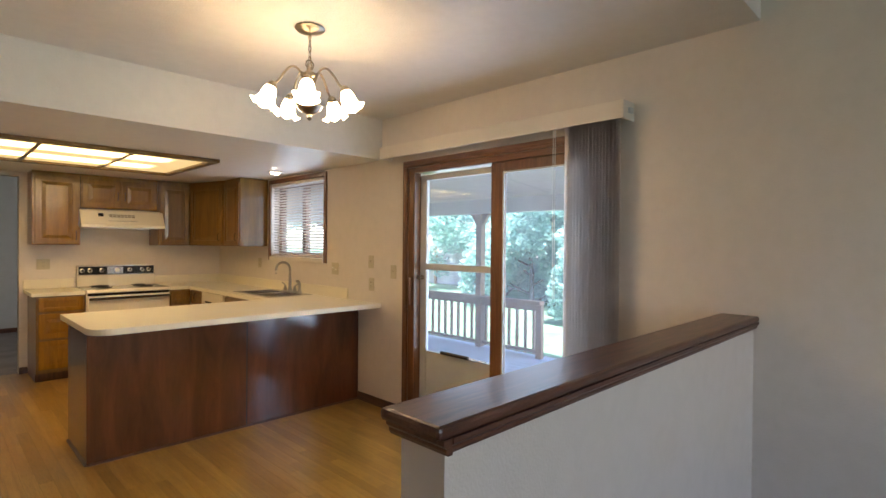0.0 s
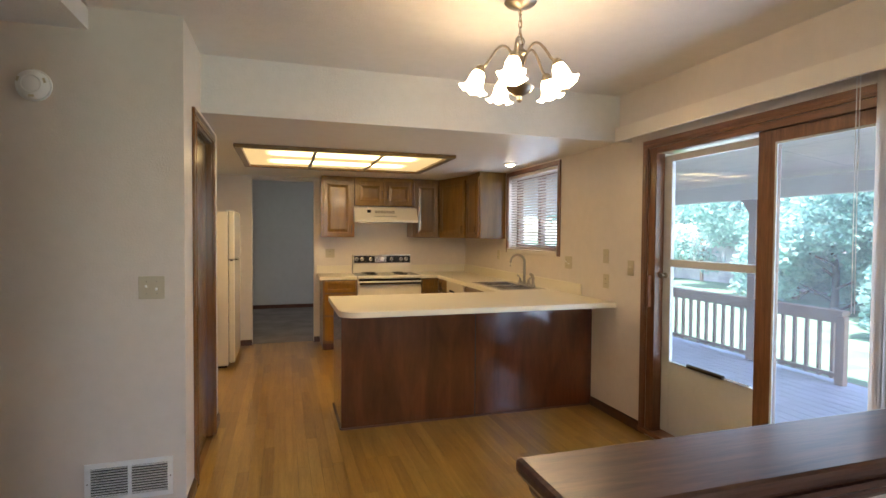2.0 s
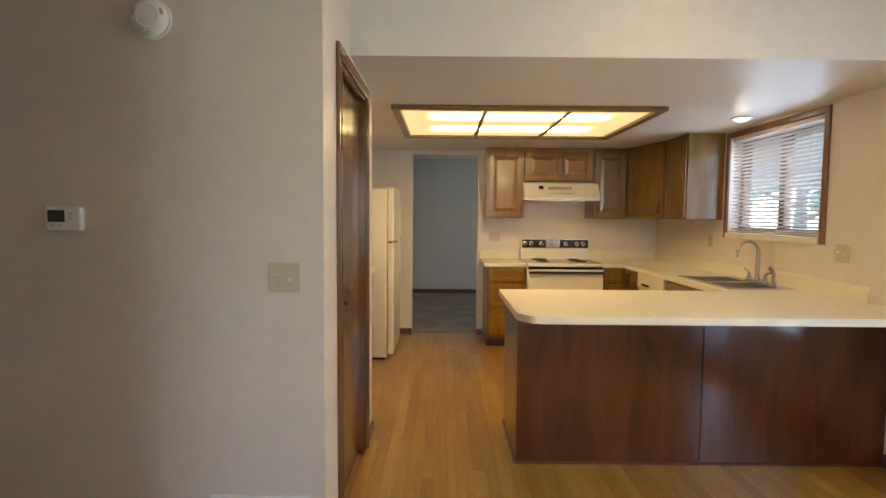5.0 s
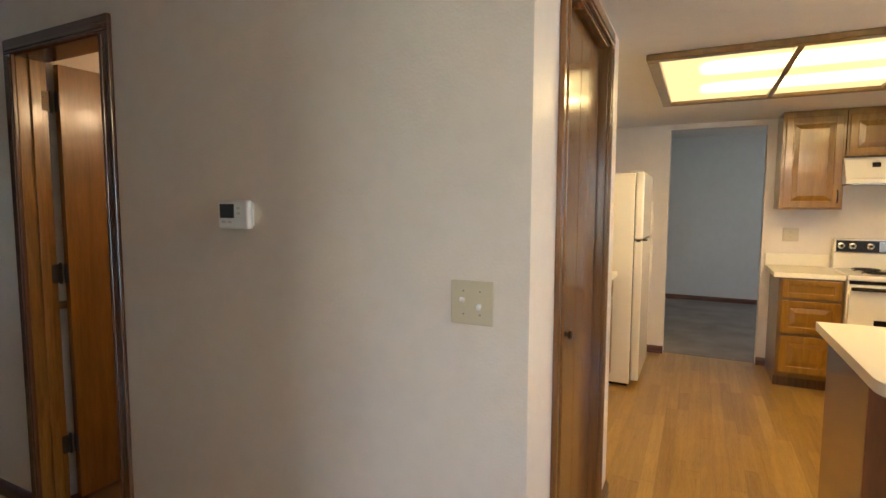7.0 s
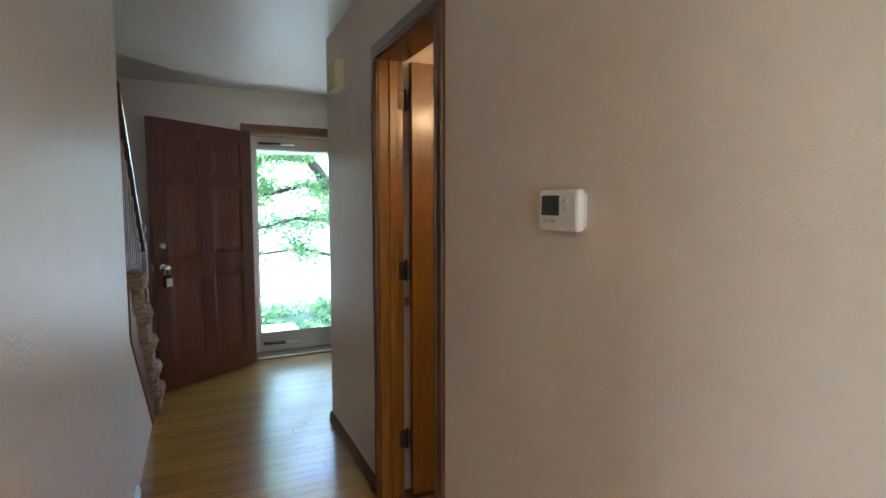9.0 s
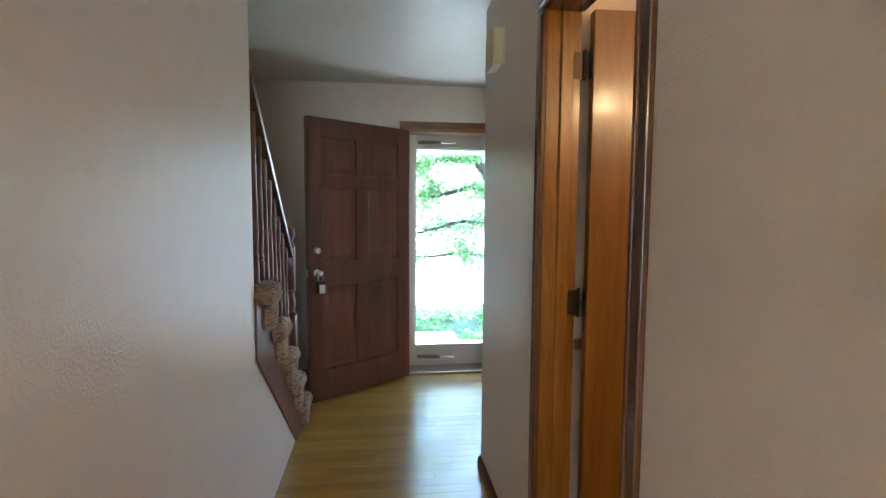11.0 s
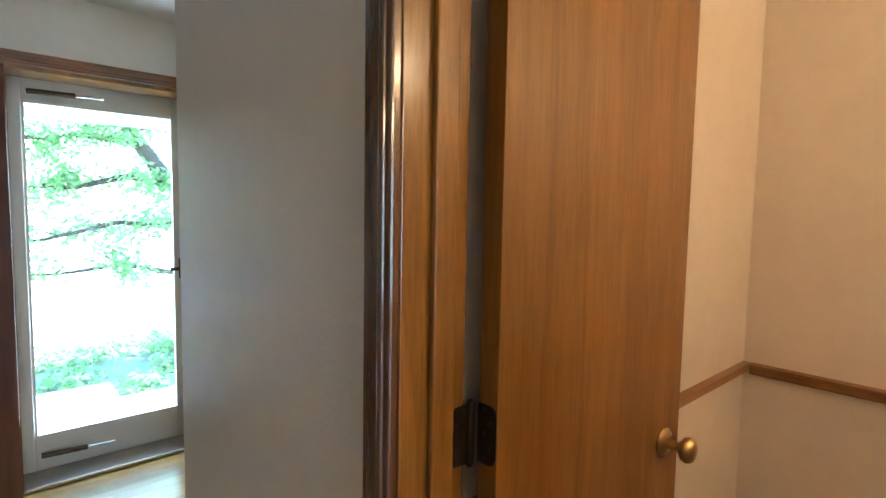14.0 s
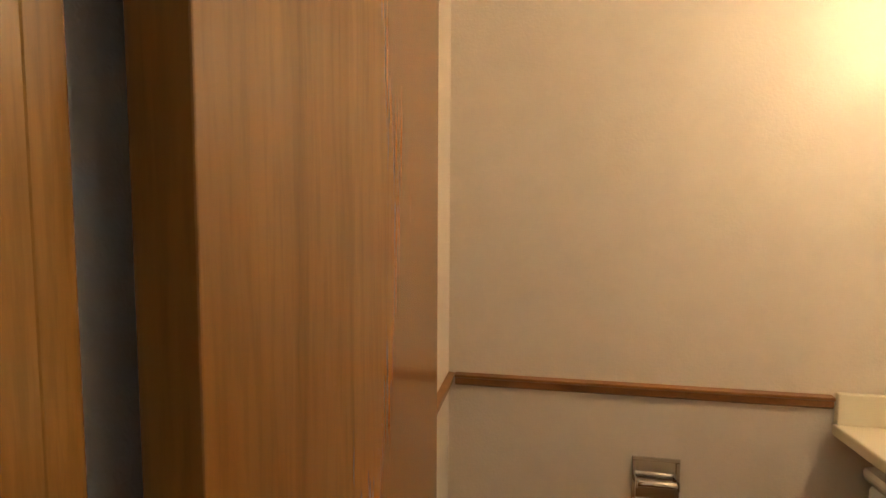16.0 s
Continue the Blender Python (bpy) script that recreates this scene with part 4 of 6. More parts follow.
base_unit("drawer_cabinet", "honey oak base cabinet with stacked drawers", pose(0.985, YK - 0.003, 0), 0.412, 0.59,
          [(0.02, 0.715, 0.392, BZ1 - 0.015, 0), (0.02, 0.44, 0.392, 0.695, 0), (0.02, 0.13, 0.392, 0.42, 0)], OAKC)
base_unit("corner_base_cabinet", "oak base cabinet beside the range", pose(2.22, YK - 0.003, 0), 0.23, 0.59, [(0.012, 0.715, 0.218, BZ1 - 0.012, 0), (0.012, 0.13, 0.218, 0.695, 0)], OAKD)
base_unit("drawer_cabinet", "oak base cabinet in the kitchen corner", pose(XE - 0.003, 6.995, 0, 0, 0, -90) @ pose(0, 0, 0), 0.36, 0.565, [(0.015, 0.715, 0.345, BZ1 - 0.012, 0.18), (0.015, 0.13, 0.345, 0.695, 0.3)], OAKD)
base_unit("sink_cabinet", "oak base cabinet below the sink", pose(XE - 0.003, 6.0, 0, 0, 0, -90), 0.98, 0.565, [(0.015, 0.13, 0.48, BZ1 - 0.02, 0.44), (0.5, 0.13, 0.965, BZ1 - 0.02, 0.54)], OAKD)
base_unit("fridge_side_cabinet", "oak base cabinet beside the refrigerator", pose(-0.738, 4.875, 0, 0, 0, 90), 1.545, 0.56, [(0.02, 0.13, 0.5, 0.7, 0.45), (0.52, 0.13, 1.01, 0.7, 0.57), (1.03, 0.13, 1.525, 0.7, 1.08), (0.02, 0.715, 0.5, BZ1 - 0.012, 0.26), (0.52, 0.715, 1.01, BZ1 - 0.012, 0.765), (1.03, 0.715, 1.525, BZ1 - 0.012, 1.28)], OAKC)


def dishwasher():
    d = thing("dishwasher", "cream built-in dishwasher under the worktop", "dishwasher", pose(XE - 0.003, 6.62, 0, 0, 0, -90))
    part("body", block((0.005, -0.55, 0.09, 0.605, -0.01, BZ1)), ENAMEL, d)
    part("door", block((0.005, -0.575, 0.1, 0.605, -0.551, 0.72), bevel=0.005), ENAMEL, d)
    p = part("control_panel", block((0.005, -0.59, 0.725, 0.605, -0.551, BZ1 - 0.004), bevel=0.005), ENAMEL, d)
    part("vent", block((0.12, -0.593, 0.75, 0.3, -0.5905, 0.77)), BLACK, p)
    part("toe_panel", block((0.005, -0.52, 0.002, 0.605, -0.5, 0.09)), BLACK, d)


dishwasher()


def peninsula():
    p = thing("peninsula_cabinet", "kitchen peninsula clad in glossy dark stained panels", "cabinet", pose(0.93, PEN_Y, 0))
    wl = Matrix.Translation((-0.93, -PEN_Y, 0))
    part("body", moved(block((0.945, PEN_Y + 0.008, 0.001, XE - 0.002, PEN_Y + 0.6, BZ1)), wl), OAKD, p)
    part("panel", moved(block((0.93, PEN_Y, 0.002, 1.9705, PEN_Y + 0.008, BZ1), bevel=0.0015), wl), PANEL, p)
    part("panel", moved(block((1.9775, PEN_Y, 0.002, XE - 0.002, PEN_Y + 0.008, BZ1), bevel=0.0015), wl), PANEL, p)
    part("end_panel", moved(block((0.93, PEN_Y + 0.008, 0.002, 0.945, PEN_Y + 0.6, BZ1), bevel=0.0015), wl), PANEL, p)
    part("seam", moved(block((1.9685, PEN_Y + 0.004, 0.002, 1.9795, PEN_Y + 0.0078, BZ1)), wl), SHADOW, p, "dark joint between panels")
    part("shoe_moulding", bar([(0, 0), (0.011, 0), (0.009, 0.008), (0, 0.014)], wl @ Vector((0.93, PEN_Y, 0.001)), wl @ Vector((XE - 0.002, PEN_Y, 0.001))), TRIM_X, p)
    part("shoe_moulding", bar([(0, 0), (0.011, 0), (0.009, 0.008), (0, 0.014)], wl @ Vector((0.93, PEN_Y + 0.6, 0.001)), wl @ Vector((0.93, PEN_Y, 0.001))), TRIM_Y, p)


peninsula()


def worktop():
    """The continuous cream worktop: peninsula, sink run and the run beside the range."""
    w = thing("worktop", "cream laminate worktop running round the kitchen", "worktop", pose(XE, 4.05, CT - 0.038))
    wl = Matrix.Translation((-XE, -4.05, -CT + 0.038))
    z0, z1 = CT - 0.038, CT
    yb, xi, yf = PEN_Y + 0.63, 2.43, 6.985
    r, x0, y0 = 0.13, 0.888, 4.07
    arc = [(x0 + r - r * math.cos(a), y0 + r - r * math.sin(a)) for a in np.linspace(0, math.pi / 2, 9)]
    s0, s1, t0, t1 = 5.12, 5.9, 2.52, 2.96
    bm = prism([(x0, yb)] + arc + [(XE - 0.001, y0), (XE - 0.001, yb)], z0, z1)
    box(bm, xi, yb, z0, XE - 0.001, s0, z1)
    box(bm, xi, s0, z0, t0, s1, z1)
    box(bm, t1, s0, z0, XE - 0.001, s1, z1)
    box(bm, xi, s1, z0, XE - 0.001, yf, z1)
    box(bm, 2.22, yf, z0, XE - 0.001, YK - 0.001, z1)
    bmesh.ops.remove_doubles(bm, verts=bm.verts, dist=0.0005)
    part("top", moved(bm, wl), CREAM, w)
    b1 = block((XE - 0.021, 4.56, z1, XE - 0.002, YK - 0.002, z1 + 0.1), bevel=0.003)
    part("backsplash", moved(b1, wl), CREAM, w)
    part("backsplash", moved(block((2.22, YK - 0.021, z1, XE - 0.022, YK - 0.002, z1 + 0.1), bevel=0.003), wl), CREAM, w)
    l = thing("worktop", "short cream laminate worktop beside the range", "worktop", pose(0.93, YK, CT - 0.038))
    w2 = Matrix.Translation((-0.93, -YK, -CT + 0.038))
    part("top", moved(block((0.945, 6.975, z0, 1.395, YK - 0.002, z1), bevel=0.004), w2), CREAM, l)
    part("backsplash", moved(block((0.945, YK - 0.021, z1, 1.395, YK - 0.002, z1 + 0.1), bevel=0.003), w2), CREAM, l)
    f = thing("worktop", "cream laminate worktop beside the refrigerator", "worktop", pose(-0.738, 4.875, CT - 0.038))
    part("top", block((0.0, -0.03, 0, 0.6, 1.565, 0.038), bevel=0.004), CREAM, f)
    # sink
    s = thing("sink", "double-bowl stainless steel sink set in the worktop", "sink", pose((t0 + t1) / 2, (s0 + s1) / 2, z1))
    ws = Matrix.Translation((-(t0 + t1) / 2, -(s0 + s1) / 2, -z1))
    bm = bmesh.new()
    ym = (s0 + s1) / 2
    for a, b in ((s0 - 0.015, s0 + 0.03), (ym - 0.02, ym + 0.02), (s1 - 0.03, s1 + 0.015)):
        box(bm, t0 - 0.015, a, z1 + 0.0005, t1 + 0.015, b, z1 + 0.005, bevel=0.002)
    for a, b in ((t0 - 0.015, t0 + 0.03), (t1 - 0.075, t1 + 0.015)):
        box(bm, a, s0 + 0.03, z1 + 0.0005, b, ym - 0.02, z1 + 0.005)
        box(bm, a, ym + 0.02, z1 + 0.0005, b, s1 - 0.03, z1 + 0.005)
    part("rim", moved(bm, ws), STEEL, s)
    for a, b in ((s0 + 0.03, ym - 0.02), (ym + 0.02, s1 - 0.03)):
        c0, c1, zb = t0 + 0.03, t1 - 0.075, z1 - 0.17
        bm = block((c0, a, zb, c1, b, zb + 0.002), (c0, a, zb, c0 + 0.002, b, z1 + 0.0005), (c1 - 0.002, a, zb, c1, b, z1 + 0.0005), (c0, a, zb, c1, a + 0.002, z1 + 0.0005), (c0, b - 0.002, zb, c1, b, z1 + 0.0005))
        bowl = part("bowl", moved(bm, ws), STEEL, s)
        part("drain", lathe([(0, 0.003), (0.03, 0.003), (0.042, 0.0045), (0.045, 0.002)], 20, m=ws @ pose((c0 + c1) / 2, (a + b) / 2, zb)), CHROME, bowl, "", True)
    fx, fy = t1 - 0.02, ym
    f = thing("faucet", "satin nickel gooseneck kitchen faucet with lever handles", "faucet", pose(fx, fy, z1 + 0.005))
    part("base_plate", block((-0.025, -0.125, 0, 0.025, 0.125, 0.014), bevel=0.006), SATIN, f)
    pts = [(0, 0, 0.012), (0, 0, 0.19)] + [(-0.08 + 0.08 * math.cos(a), 0, 0.235 + 0.08 * math.sin(a)) for a in np.linspace(0, math.pi, 12)] + [(-0.16, 0, 0.195)]
    part("spout", tube(pts, [0.016, 0.014] + [0.0125] * 12 + [0.014], 12), SATIN, f, "", True)
    part("collar", lathe([(0.024, 0.012), (0.024, 0.03), (0.015, 0.05), (0.0125, 0.07)], 18), SATIN, f, "", True)
    for y in (-0.1, 0.1):
        h = part("handle", lathe([(0, 0.012), (0.02, 0.012), (0.02, 0.028), (0.012, 0.045), (0.013, 0.062), (0, 0.068)], 16, m=pose(0, y, 0)), SATIN, f, "", True)
        part("lever", tube([(0, y, 0.06), (0.0, y + 0.02 * (1 if y > 0 else -1), 0.075), (0.0, y + 0.065 * (1 if y > 0 else -1), 0.088)], [0.006, 0.006, 0.0075], 8), SATIN, h, "", True)
    sp = thing("sink_sprayer", "satin nickel side sprayer standing by the faucet", "sprayer", pose(fx, fy - 0.2, z1 + 0.005))
    part("socket", lathe([(0, 0), (0.024, 0), (0.022, 0.012), (0.014, 0.03), (0.014, 0.04)], 16), SATIN, sp, "", True)
    part("head", tube([(0, 0, 0.035), (0, 0, 0.085), (-0.012, 0, 0.115), (-0.035, 0, 0.13)], [0.012, 0.014, 0.016, 0.014], 12), SATIN, sp, "", True)


worktop()


def kitchen_range():
    X0, X1, yf = 1.401, 2.212, 6.955
    r = thing("kitchen_range", "cream electric coil range with a black control panel", "range", pose(X0, YK, 0))
    wl = Matrix.Translation((-X0, -YK, 0))
    P = lambda name, bm, mat, par=r, label="", sm=False: part(name, moved(bm, wl), mat, par, label, sm)
    P("body", block((X0, yf + 0.02, 0.06, X1, YK - 0.004, CT - 0.03), bevel=0.004), ENAMEL)
    P("base", block((X0 + 0.02, yf + 0.06, 0.001, X1 - 0.02, YK - 0.02, 0.06)), BLACK)
    top = P("cooktop", block((X0 - 0.002, yf - 0.012, CT - 0.03, X1 + 0.002, YK - 0.07, CT + 0.006), bevel=0.009), ENAMEL)
    P("vent_trim", block((X0 + 0.01, yf + 0.002, CT - 0.058, X1 - 0.01, yf + 0.0185, CT - 0.032)), BLACK)
    door = P("oven_door", block((X0 + 0.01, yf - 0.012, 0.26, X1 - 0.01, yf + 0.019, CT - 0.062), bevel=0.005), ENAMEL)
    P("oven_window", block((X0 + 0.16, yf - 0.0155, 0.42, X1 - 0.16, yf - 0.0125, 0.6), bevel=0.001), BLACK, door)
    h = P("door_handle", block((X0 + 0.015, yf - 0.05, CT - 0.1, X1 - 0.015, yf - 0.03, CT - 0.075), (X0 + 0.05, yf - 0.03, CT - 0.097, X0 + 0.08, yf - 0.013, CT - 0.078), (X1 - 0.08, yf - 0.03, CT - 0.097, X1 - 0.05, yf - 0.013, CT - 0.078), bevel=0.004), BLACK, door, "black bar handle with a bright edge")
    P("handle_trim", block((X0 + 0.02, yf - 0.0525, CT - 0.09, X1 - 0.02, yf - 0.0505, CT - 0.085)), CHROME, h)
    P("drawer", block((X0 + 0.01, yf - 0.008, 0.075, X1 - 0.01, yf + 0.019, 0.25), bevel=0.005), ENAMEL)
    bg = P("backguard", block((X0 + 0.01, YK - 0.1, CT - 0.03, X1 - 0.01, YK - 0.006, 1.155), bevel=0.006), ENAMEL)
    yb = YK - 0.1
    cp = P("control_panel", block((X0 + 0.022, yb - 0.006, 1.05, X1 - 0.022, yb - 0.001, 1.142), bevel=0.002), BLACK, bg, "black glass control panel")
    P("panel_trim", block((X0 + 0.012, yb - 0.007, 1.142, X1 - 0.012, yb - 0.001, 1.15), (X0 + 0.012, yb - 0.007, 1.042, X1 - 0.012, yb - 0.001, 1.05)), CHROME, bg)
    P("clock", block((1.70, yb - 0.009, 1.055, 1.86, yb - 0.0065, 1.137), bevel=0.001), STEEL, bg, "silver clock and timer plate")
    P("clock_face", lathe([(0, 0), (0.026, 0), (0.027, 0.002), (0.02, 0.003), (0, 0.003)], 20, m=pose(1.8, yb - 0.009, 1.098, 90)), WHITE, bg, "round clock face", True)
    for x in (1.455, 1.53, 1.645, 1.93, 2.06, 2.13):
        k = P("knob", lathe([(0, 0), (0.024, 0), (0.024, 0.003), (0.016, 0.006), (0.014, 0.02), (0.012, 0.022), (0, 0.022)], 16, m=pose(x, yb - 0.006, 1.098, 90)), CHROME, bg, "chrome ringed burner knob", True)
        P("knob_cap", lathe([(0, 0), (0.011, 0), (0.011, 0.002), (0, 0.002)], 12, m=pose(x, yb - 0.0285, 1.098, 90)), BLACK, k)
    for cx, cy, rad in ((1.6, 7.13, 0.075), (1.99, 7.13, 0.095), (1.6, 7.36, 0.095), (1.99, 7.36, 0.075)):
        b = P("drip_pan", lathe([(rad + 0.018, 0.008), (rad + 0.012, 0.011), (rad, 0.007), (0.02, 0.003), (0, 0.003)], 24, m=pose(cx, cy, CT)), CHROME, top, "chrome drip pan", True)
        pts = []
        for i in range(64):
            a = i / 63 * 2 * math.pi * 3.5
            rr = 0.018 + (rad - 0.018) * i / 63
            pts.append((cx + rr * math.cos(a), cy + rr * math.sin(a), CT + 0.016))
        P("coil", tube(pts, 0.0052, 6), IRON, b, "black coil burner", True)


kitchen_range()


def range_hood():
    X0, X1 = 1.386, 2.21
    h = thing("range_hood", "cream metal range hood below the short cabinet", "range hood", pose(X0, YK, 1.585))
    wl = Matrix.Translation((-X0, -YK, -1.585))
    bm = bmesh.new()
    prof = [(YK - 0.003, 1.787), (7.26, 1.787), (7.235, 1.77), (7.15, 1.63), (7.135, 1.618), (7.135, 1.587), (YK - 0.003, 1.587)]
    for x in (X0, X1):
        bm.faces.new([bm.verts.new((x, y, z)) for y, z in prof])
    bm.verts.ensure_lookup_table()
    n = len(prof)
    for i in range(n):
        bm.faces.new((bm.verts[i], bm.verts[(i + 1) % n], bm.verts[n + (i + 1) % n], bm.verts[n + i]))
    bmesh.ops.recalc_face_normals(bm, faces=bm.faces)
    body = part("canopy", moved(bm, wl), ENAMEL, h)
    tilt = math.degrees(math.atan2(0.085, 0.14))
    face = pose(0, 7.192, 1.70, -tilt)
    for i in range(7):
        for z in (0.004, 0.026):
            part("louvre", moved(block((1.655 + i * 0.037, -0.003, z, 1.685 + i * 0.037, 0.0005, z + 0.014)), wl @ face), NICKEL, body)
    part("switch", moved(block((1.55, -0.014, 0.008, 1.60, 0.0005, 0.045), bevel=0.003), wl @ face), BLACK, body)
    part("name_bar", moved(block((1.64, -0.002, -0.05, 1.93, 0.0005, -0.042)), wl @ face), CHROME, body, "thin bright trim bar")
    part("filter", moved(block((X0 + 0.05, 7.2, 1.58, X1 - 0.05, 7.5, 1.5865)), wl), STEEL, h)


range_hood()


def refrigerator():
    r = thing("refrigerator", "cream top-freezer refrigerator standing by the wall", "refrigerator", pose(-0.03, 6.45, 0))
    part("body", block((-0.67, 0, 0.03, 0.0, 0.74, 1.66), bevel=0.006), ENAMEL, r)
    part("base_grille", block((-0.6, 0.03, 0.004, -0.02, 0.71, 0.03)), BLACK, r)
    f = part("freezer_door", block((0.005, 0.002, 1.16, 0.065, 0.738, 1.67), bevel=0.012), ENAMEL, r)
    d = part("fridge_door", block((0.005, 0.002, 0.06, 0.065, 0.738, 1.15), bevel=0.012), ENAMEL, r)
    for p, a, b in ((f, 1.18, 1.45), (d, 0.72, 1.13)):
        part("handle", block((0.062, 0.7, a, 0.08, 0.732, b), bevel=0.007), ENAMEL, p, "", True)
    part("hinge_cover", block((-0.03, 0.01, 1.66, 0.05, 0.06, 1.68), bevel=0.005), ALUM, r)
    part("door_clip", block((0.02, -0.004, 1.14, 0.05, 0.012, 1.158), (0.066, 0.02, 1.15, 0.1, 0.035, 1.162), bevel=0.002), BRONZE, r, "dark hinge between the doors")


refrigerator()


def light_box():
    X0, X1, Y0, Y1 = 0.14, 2.05, 5.13, 6.47
    l = thing("ceiling_light_box", "lit fluorescent ceiling panel in a wooden frame", "ceiling light", pose((X0 + X1) / 2, (Y0 + Y1) / 2, ZS))
    wl = Matrix.Translation((-(X0 + X1) / 2, -(Y0 + Y1) / 2, -ZS))
    z0, z1, w = ZS - 0.032, ZS - 0.001, 0.06
    for b in ((X0, Y0, z0, X1, Y0 + w, z1), (X0, Y1 - w, z0, X1, Y1, z1), (X0, Y0 + w, z0, X0 + w, Y1 - w, z1), (X1 - w, Y0 + w, z0, X1, Y1 - w, z1)):
        part("frame", moved(block(b, bevel=0.006), wl), OAKD, l)
    xs = [X0 + w + (X1 - X0 - 2 * w) * i / 3 for i in range(4)]
    for x in xs[1:3]:
        part("cross_bar", moved(block((x - 0.016, Y0 + w, z0 + 0.004, x + 0.016, Y1 - w, z1), bevel=0.004), wl), OAKD, l)
    for a, b in zip(xs, xs[1:]):
        part("diffuser", moved(block((a + 0.001, Y0 + w, z1 - 0.008, b - 0.001, Y1 - w, z1 - 0.004)), wl), DIFFUSER, l, "glowing cream acrylic panel")


light_box()


def recessed_lamp():
    l = thing("recessed_lamp", "small lit recessed lamp in the soffit", "ceiling light", pose(2.76, 5.5, ZS))
    part("trim_ring", lathe([(0.05, -0.001), (0.075, -0.001), (0.078, -0.006), (0.07, -0.012), (0.05, -0.013)], 24), WHITE, l, "", True)
    part("bulb", lathe([(0, -0.03), (0.03, -0.024), (0.045, -0.014), (0.049, -0.004), (0.049, -0.001)], 20), PUCK_GLOW, l, "glowing reflector bulb", True)


recessed_lamp()


# ---- dining room lamp ----
def chandelier():
    CX, CY = 1.58, 2.83
    c = thing("chandelier", "nickel five-arm chandelier with lit tulip glass shades", "chandelier", pose(CX, CY, ZC))
    part("canopy", lathe([(0.0, -0.001), (0.072, -0.001), (0.075, -0.006), (0.066, -0.016), (0.03, -0.026), (0.012, -0.034), (0, -0.036)], 28), NICKEL, c, "", True)
    chain = bmesh.new()
    z = -0.036
    for i in range(5):
        pts = [(0.008 * math.cos(a), 0, z - 0.014 + 0.018 * math.sin(a)) for a in np.linspace(0, 2 * math.pi, 11)[:-1]]
        if i % 2:
            pts = [(0, x, q) for x, _, q in pts]
        tube(pts, 0.0022, 6, chain, True)
        z -= 0.0275
    part("chain", chain, NICKEL, c, "", True)
    part("cord", tube([(0.0, 0.004, -0.03), (0.006, 0.0, -0.09), (0.0, -0.005, -0.15), (0.02, 0.01, -0.2), (0.01, 0.0, -0.25)], 0.0028, 6), BRASS, c, "", True)
    ring = [(0.022 * math.cos(a), 0, -0.185 + 0.022 * math.sin(a)) for a in np.linspace(0, 2 * math.pi, 17)[:-1]]
    part("loop", tube(ring, 0.0035, 6, closed=True), NICKEL, c, "", True)
    part("stem", lathe([(0, -0.2), (0.012, -0.2), (0.014, -0.215), (0.034, -0.23), (0.036, -0.24), (0.016, -0.25), (0.012, -0.29), (0.02, -0.32), (0.014, -0.345), (0.02, -0.37), (0.056, -0.385), (0.066, -0.395), (0.055, -0.412), (0.03, -0.428), (0.012, -0.436), (0.01, -0.448), (0.014, -0.455), (0.005, -0.465), (0, -0.468)], 24), NICKEL, c, "turned nickel body with a finial", True)
    for i in range(5):
        a = radians(-52 + 72 * i)
        m = pose(0, 0, 0, 0, 0, math.degrees(a))
        pts = []
        for u in np.linspace(0, 1, 14):
            x = 0.02 + 0.158 * u
            pts.append(m @ Vector((x, 0, -0.295 + 0.09 * math.sin(math.pi * min(u * 1.15, 1.0) ** 0.8) + (0.0 if u < 0.9 else -0.02 * (u - 0.9) / 0.1))))
        arm = part("arm", tube(pts, 0.0062, 8), NICKEL, c, "", True)
        out = m @ pose(0.18, 0, -0.304, 0, -20, 0) @ Matrix.Diagonal((0.8, 0.8, 0.84, 1))
        part("socket", lathe([(0, 0.012), (0.012, 0.01), (0.024, 0.0), (0.03, -0.014), (0.033, -0.028), (0.026, -0.03)], 18, m=out), NICKEL, arm, "", True)
        bm = bmesh.new()
        rows, n = [], 40
        for r, z, wav in ((0.026, -0.026, 0), (0.036, -0.045, 0), (0.042, -0.07, 0), (0.045, -0.095, 0.0), (0.052, -0.118, 0.05), (0.064, -0.132, 0.13), (0.074, -0.138, 0.2)):
            row = []
            for k in range(n):
                t = 2 * math.pi * k / n
                w = math.cos(6 * t)
                row.append(bm.verts.new(out @ Vector((r * (1 + wav * w) * math.cos(t), r * (1 + wav * w) * math.sin(t), z + wav * 0.05 * w))))
            rows.append(row)
        for p, q in zip(rows, rows[1:]):
            for k in range(n):
                bm.faces.new((p[k], p[(k + 1) % n], q[(k + 1) % n], q[k]))
        bmesh.ops.recalc_face_normals(bm, faces=bm.faces)
        bmesh.ops.solidify(bm, geom=bm.faces[:], thickness=0.0025)
        part("shade", bm, SHADE_GLOW, arm, "glowing frosted tulip glass shade", True)
        part("bulb", lathe([(0, -0.04), (0.012, -0.042), (0.019, -0.066), (0.022, -0.085), (0.017, -0.102), (0, -0.11)], 12, m=out), CANDLE_GLOW, arm, "lit bulb inside the shade", True)


chandelier()


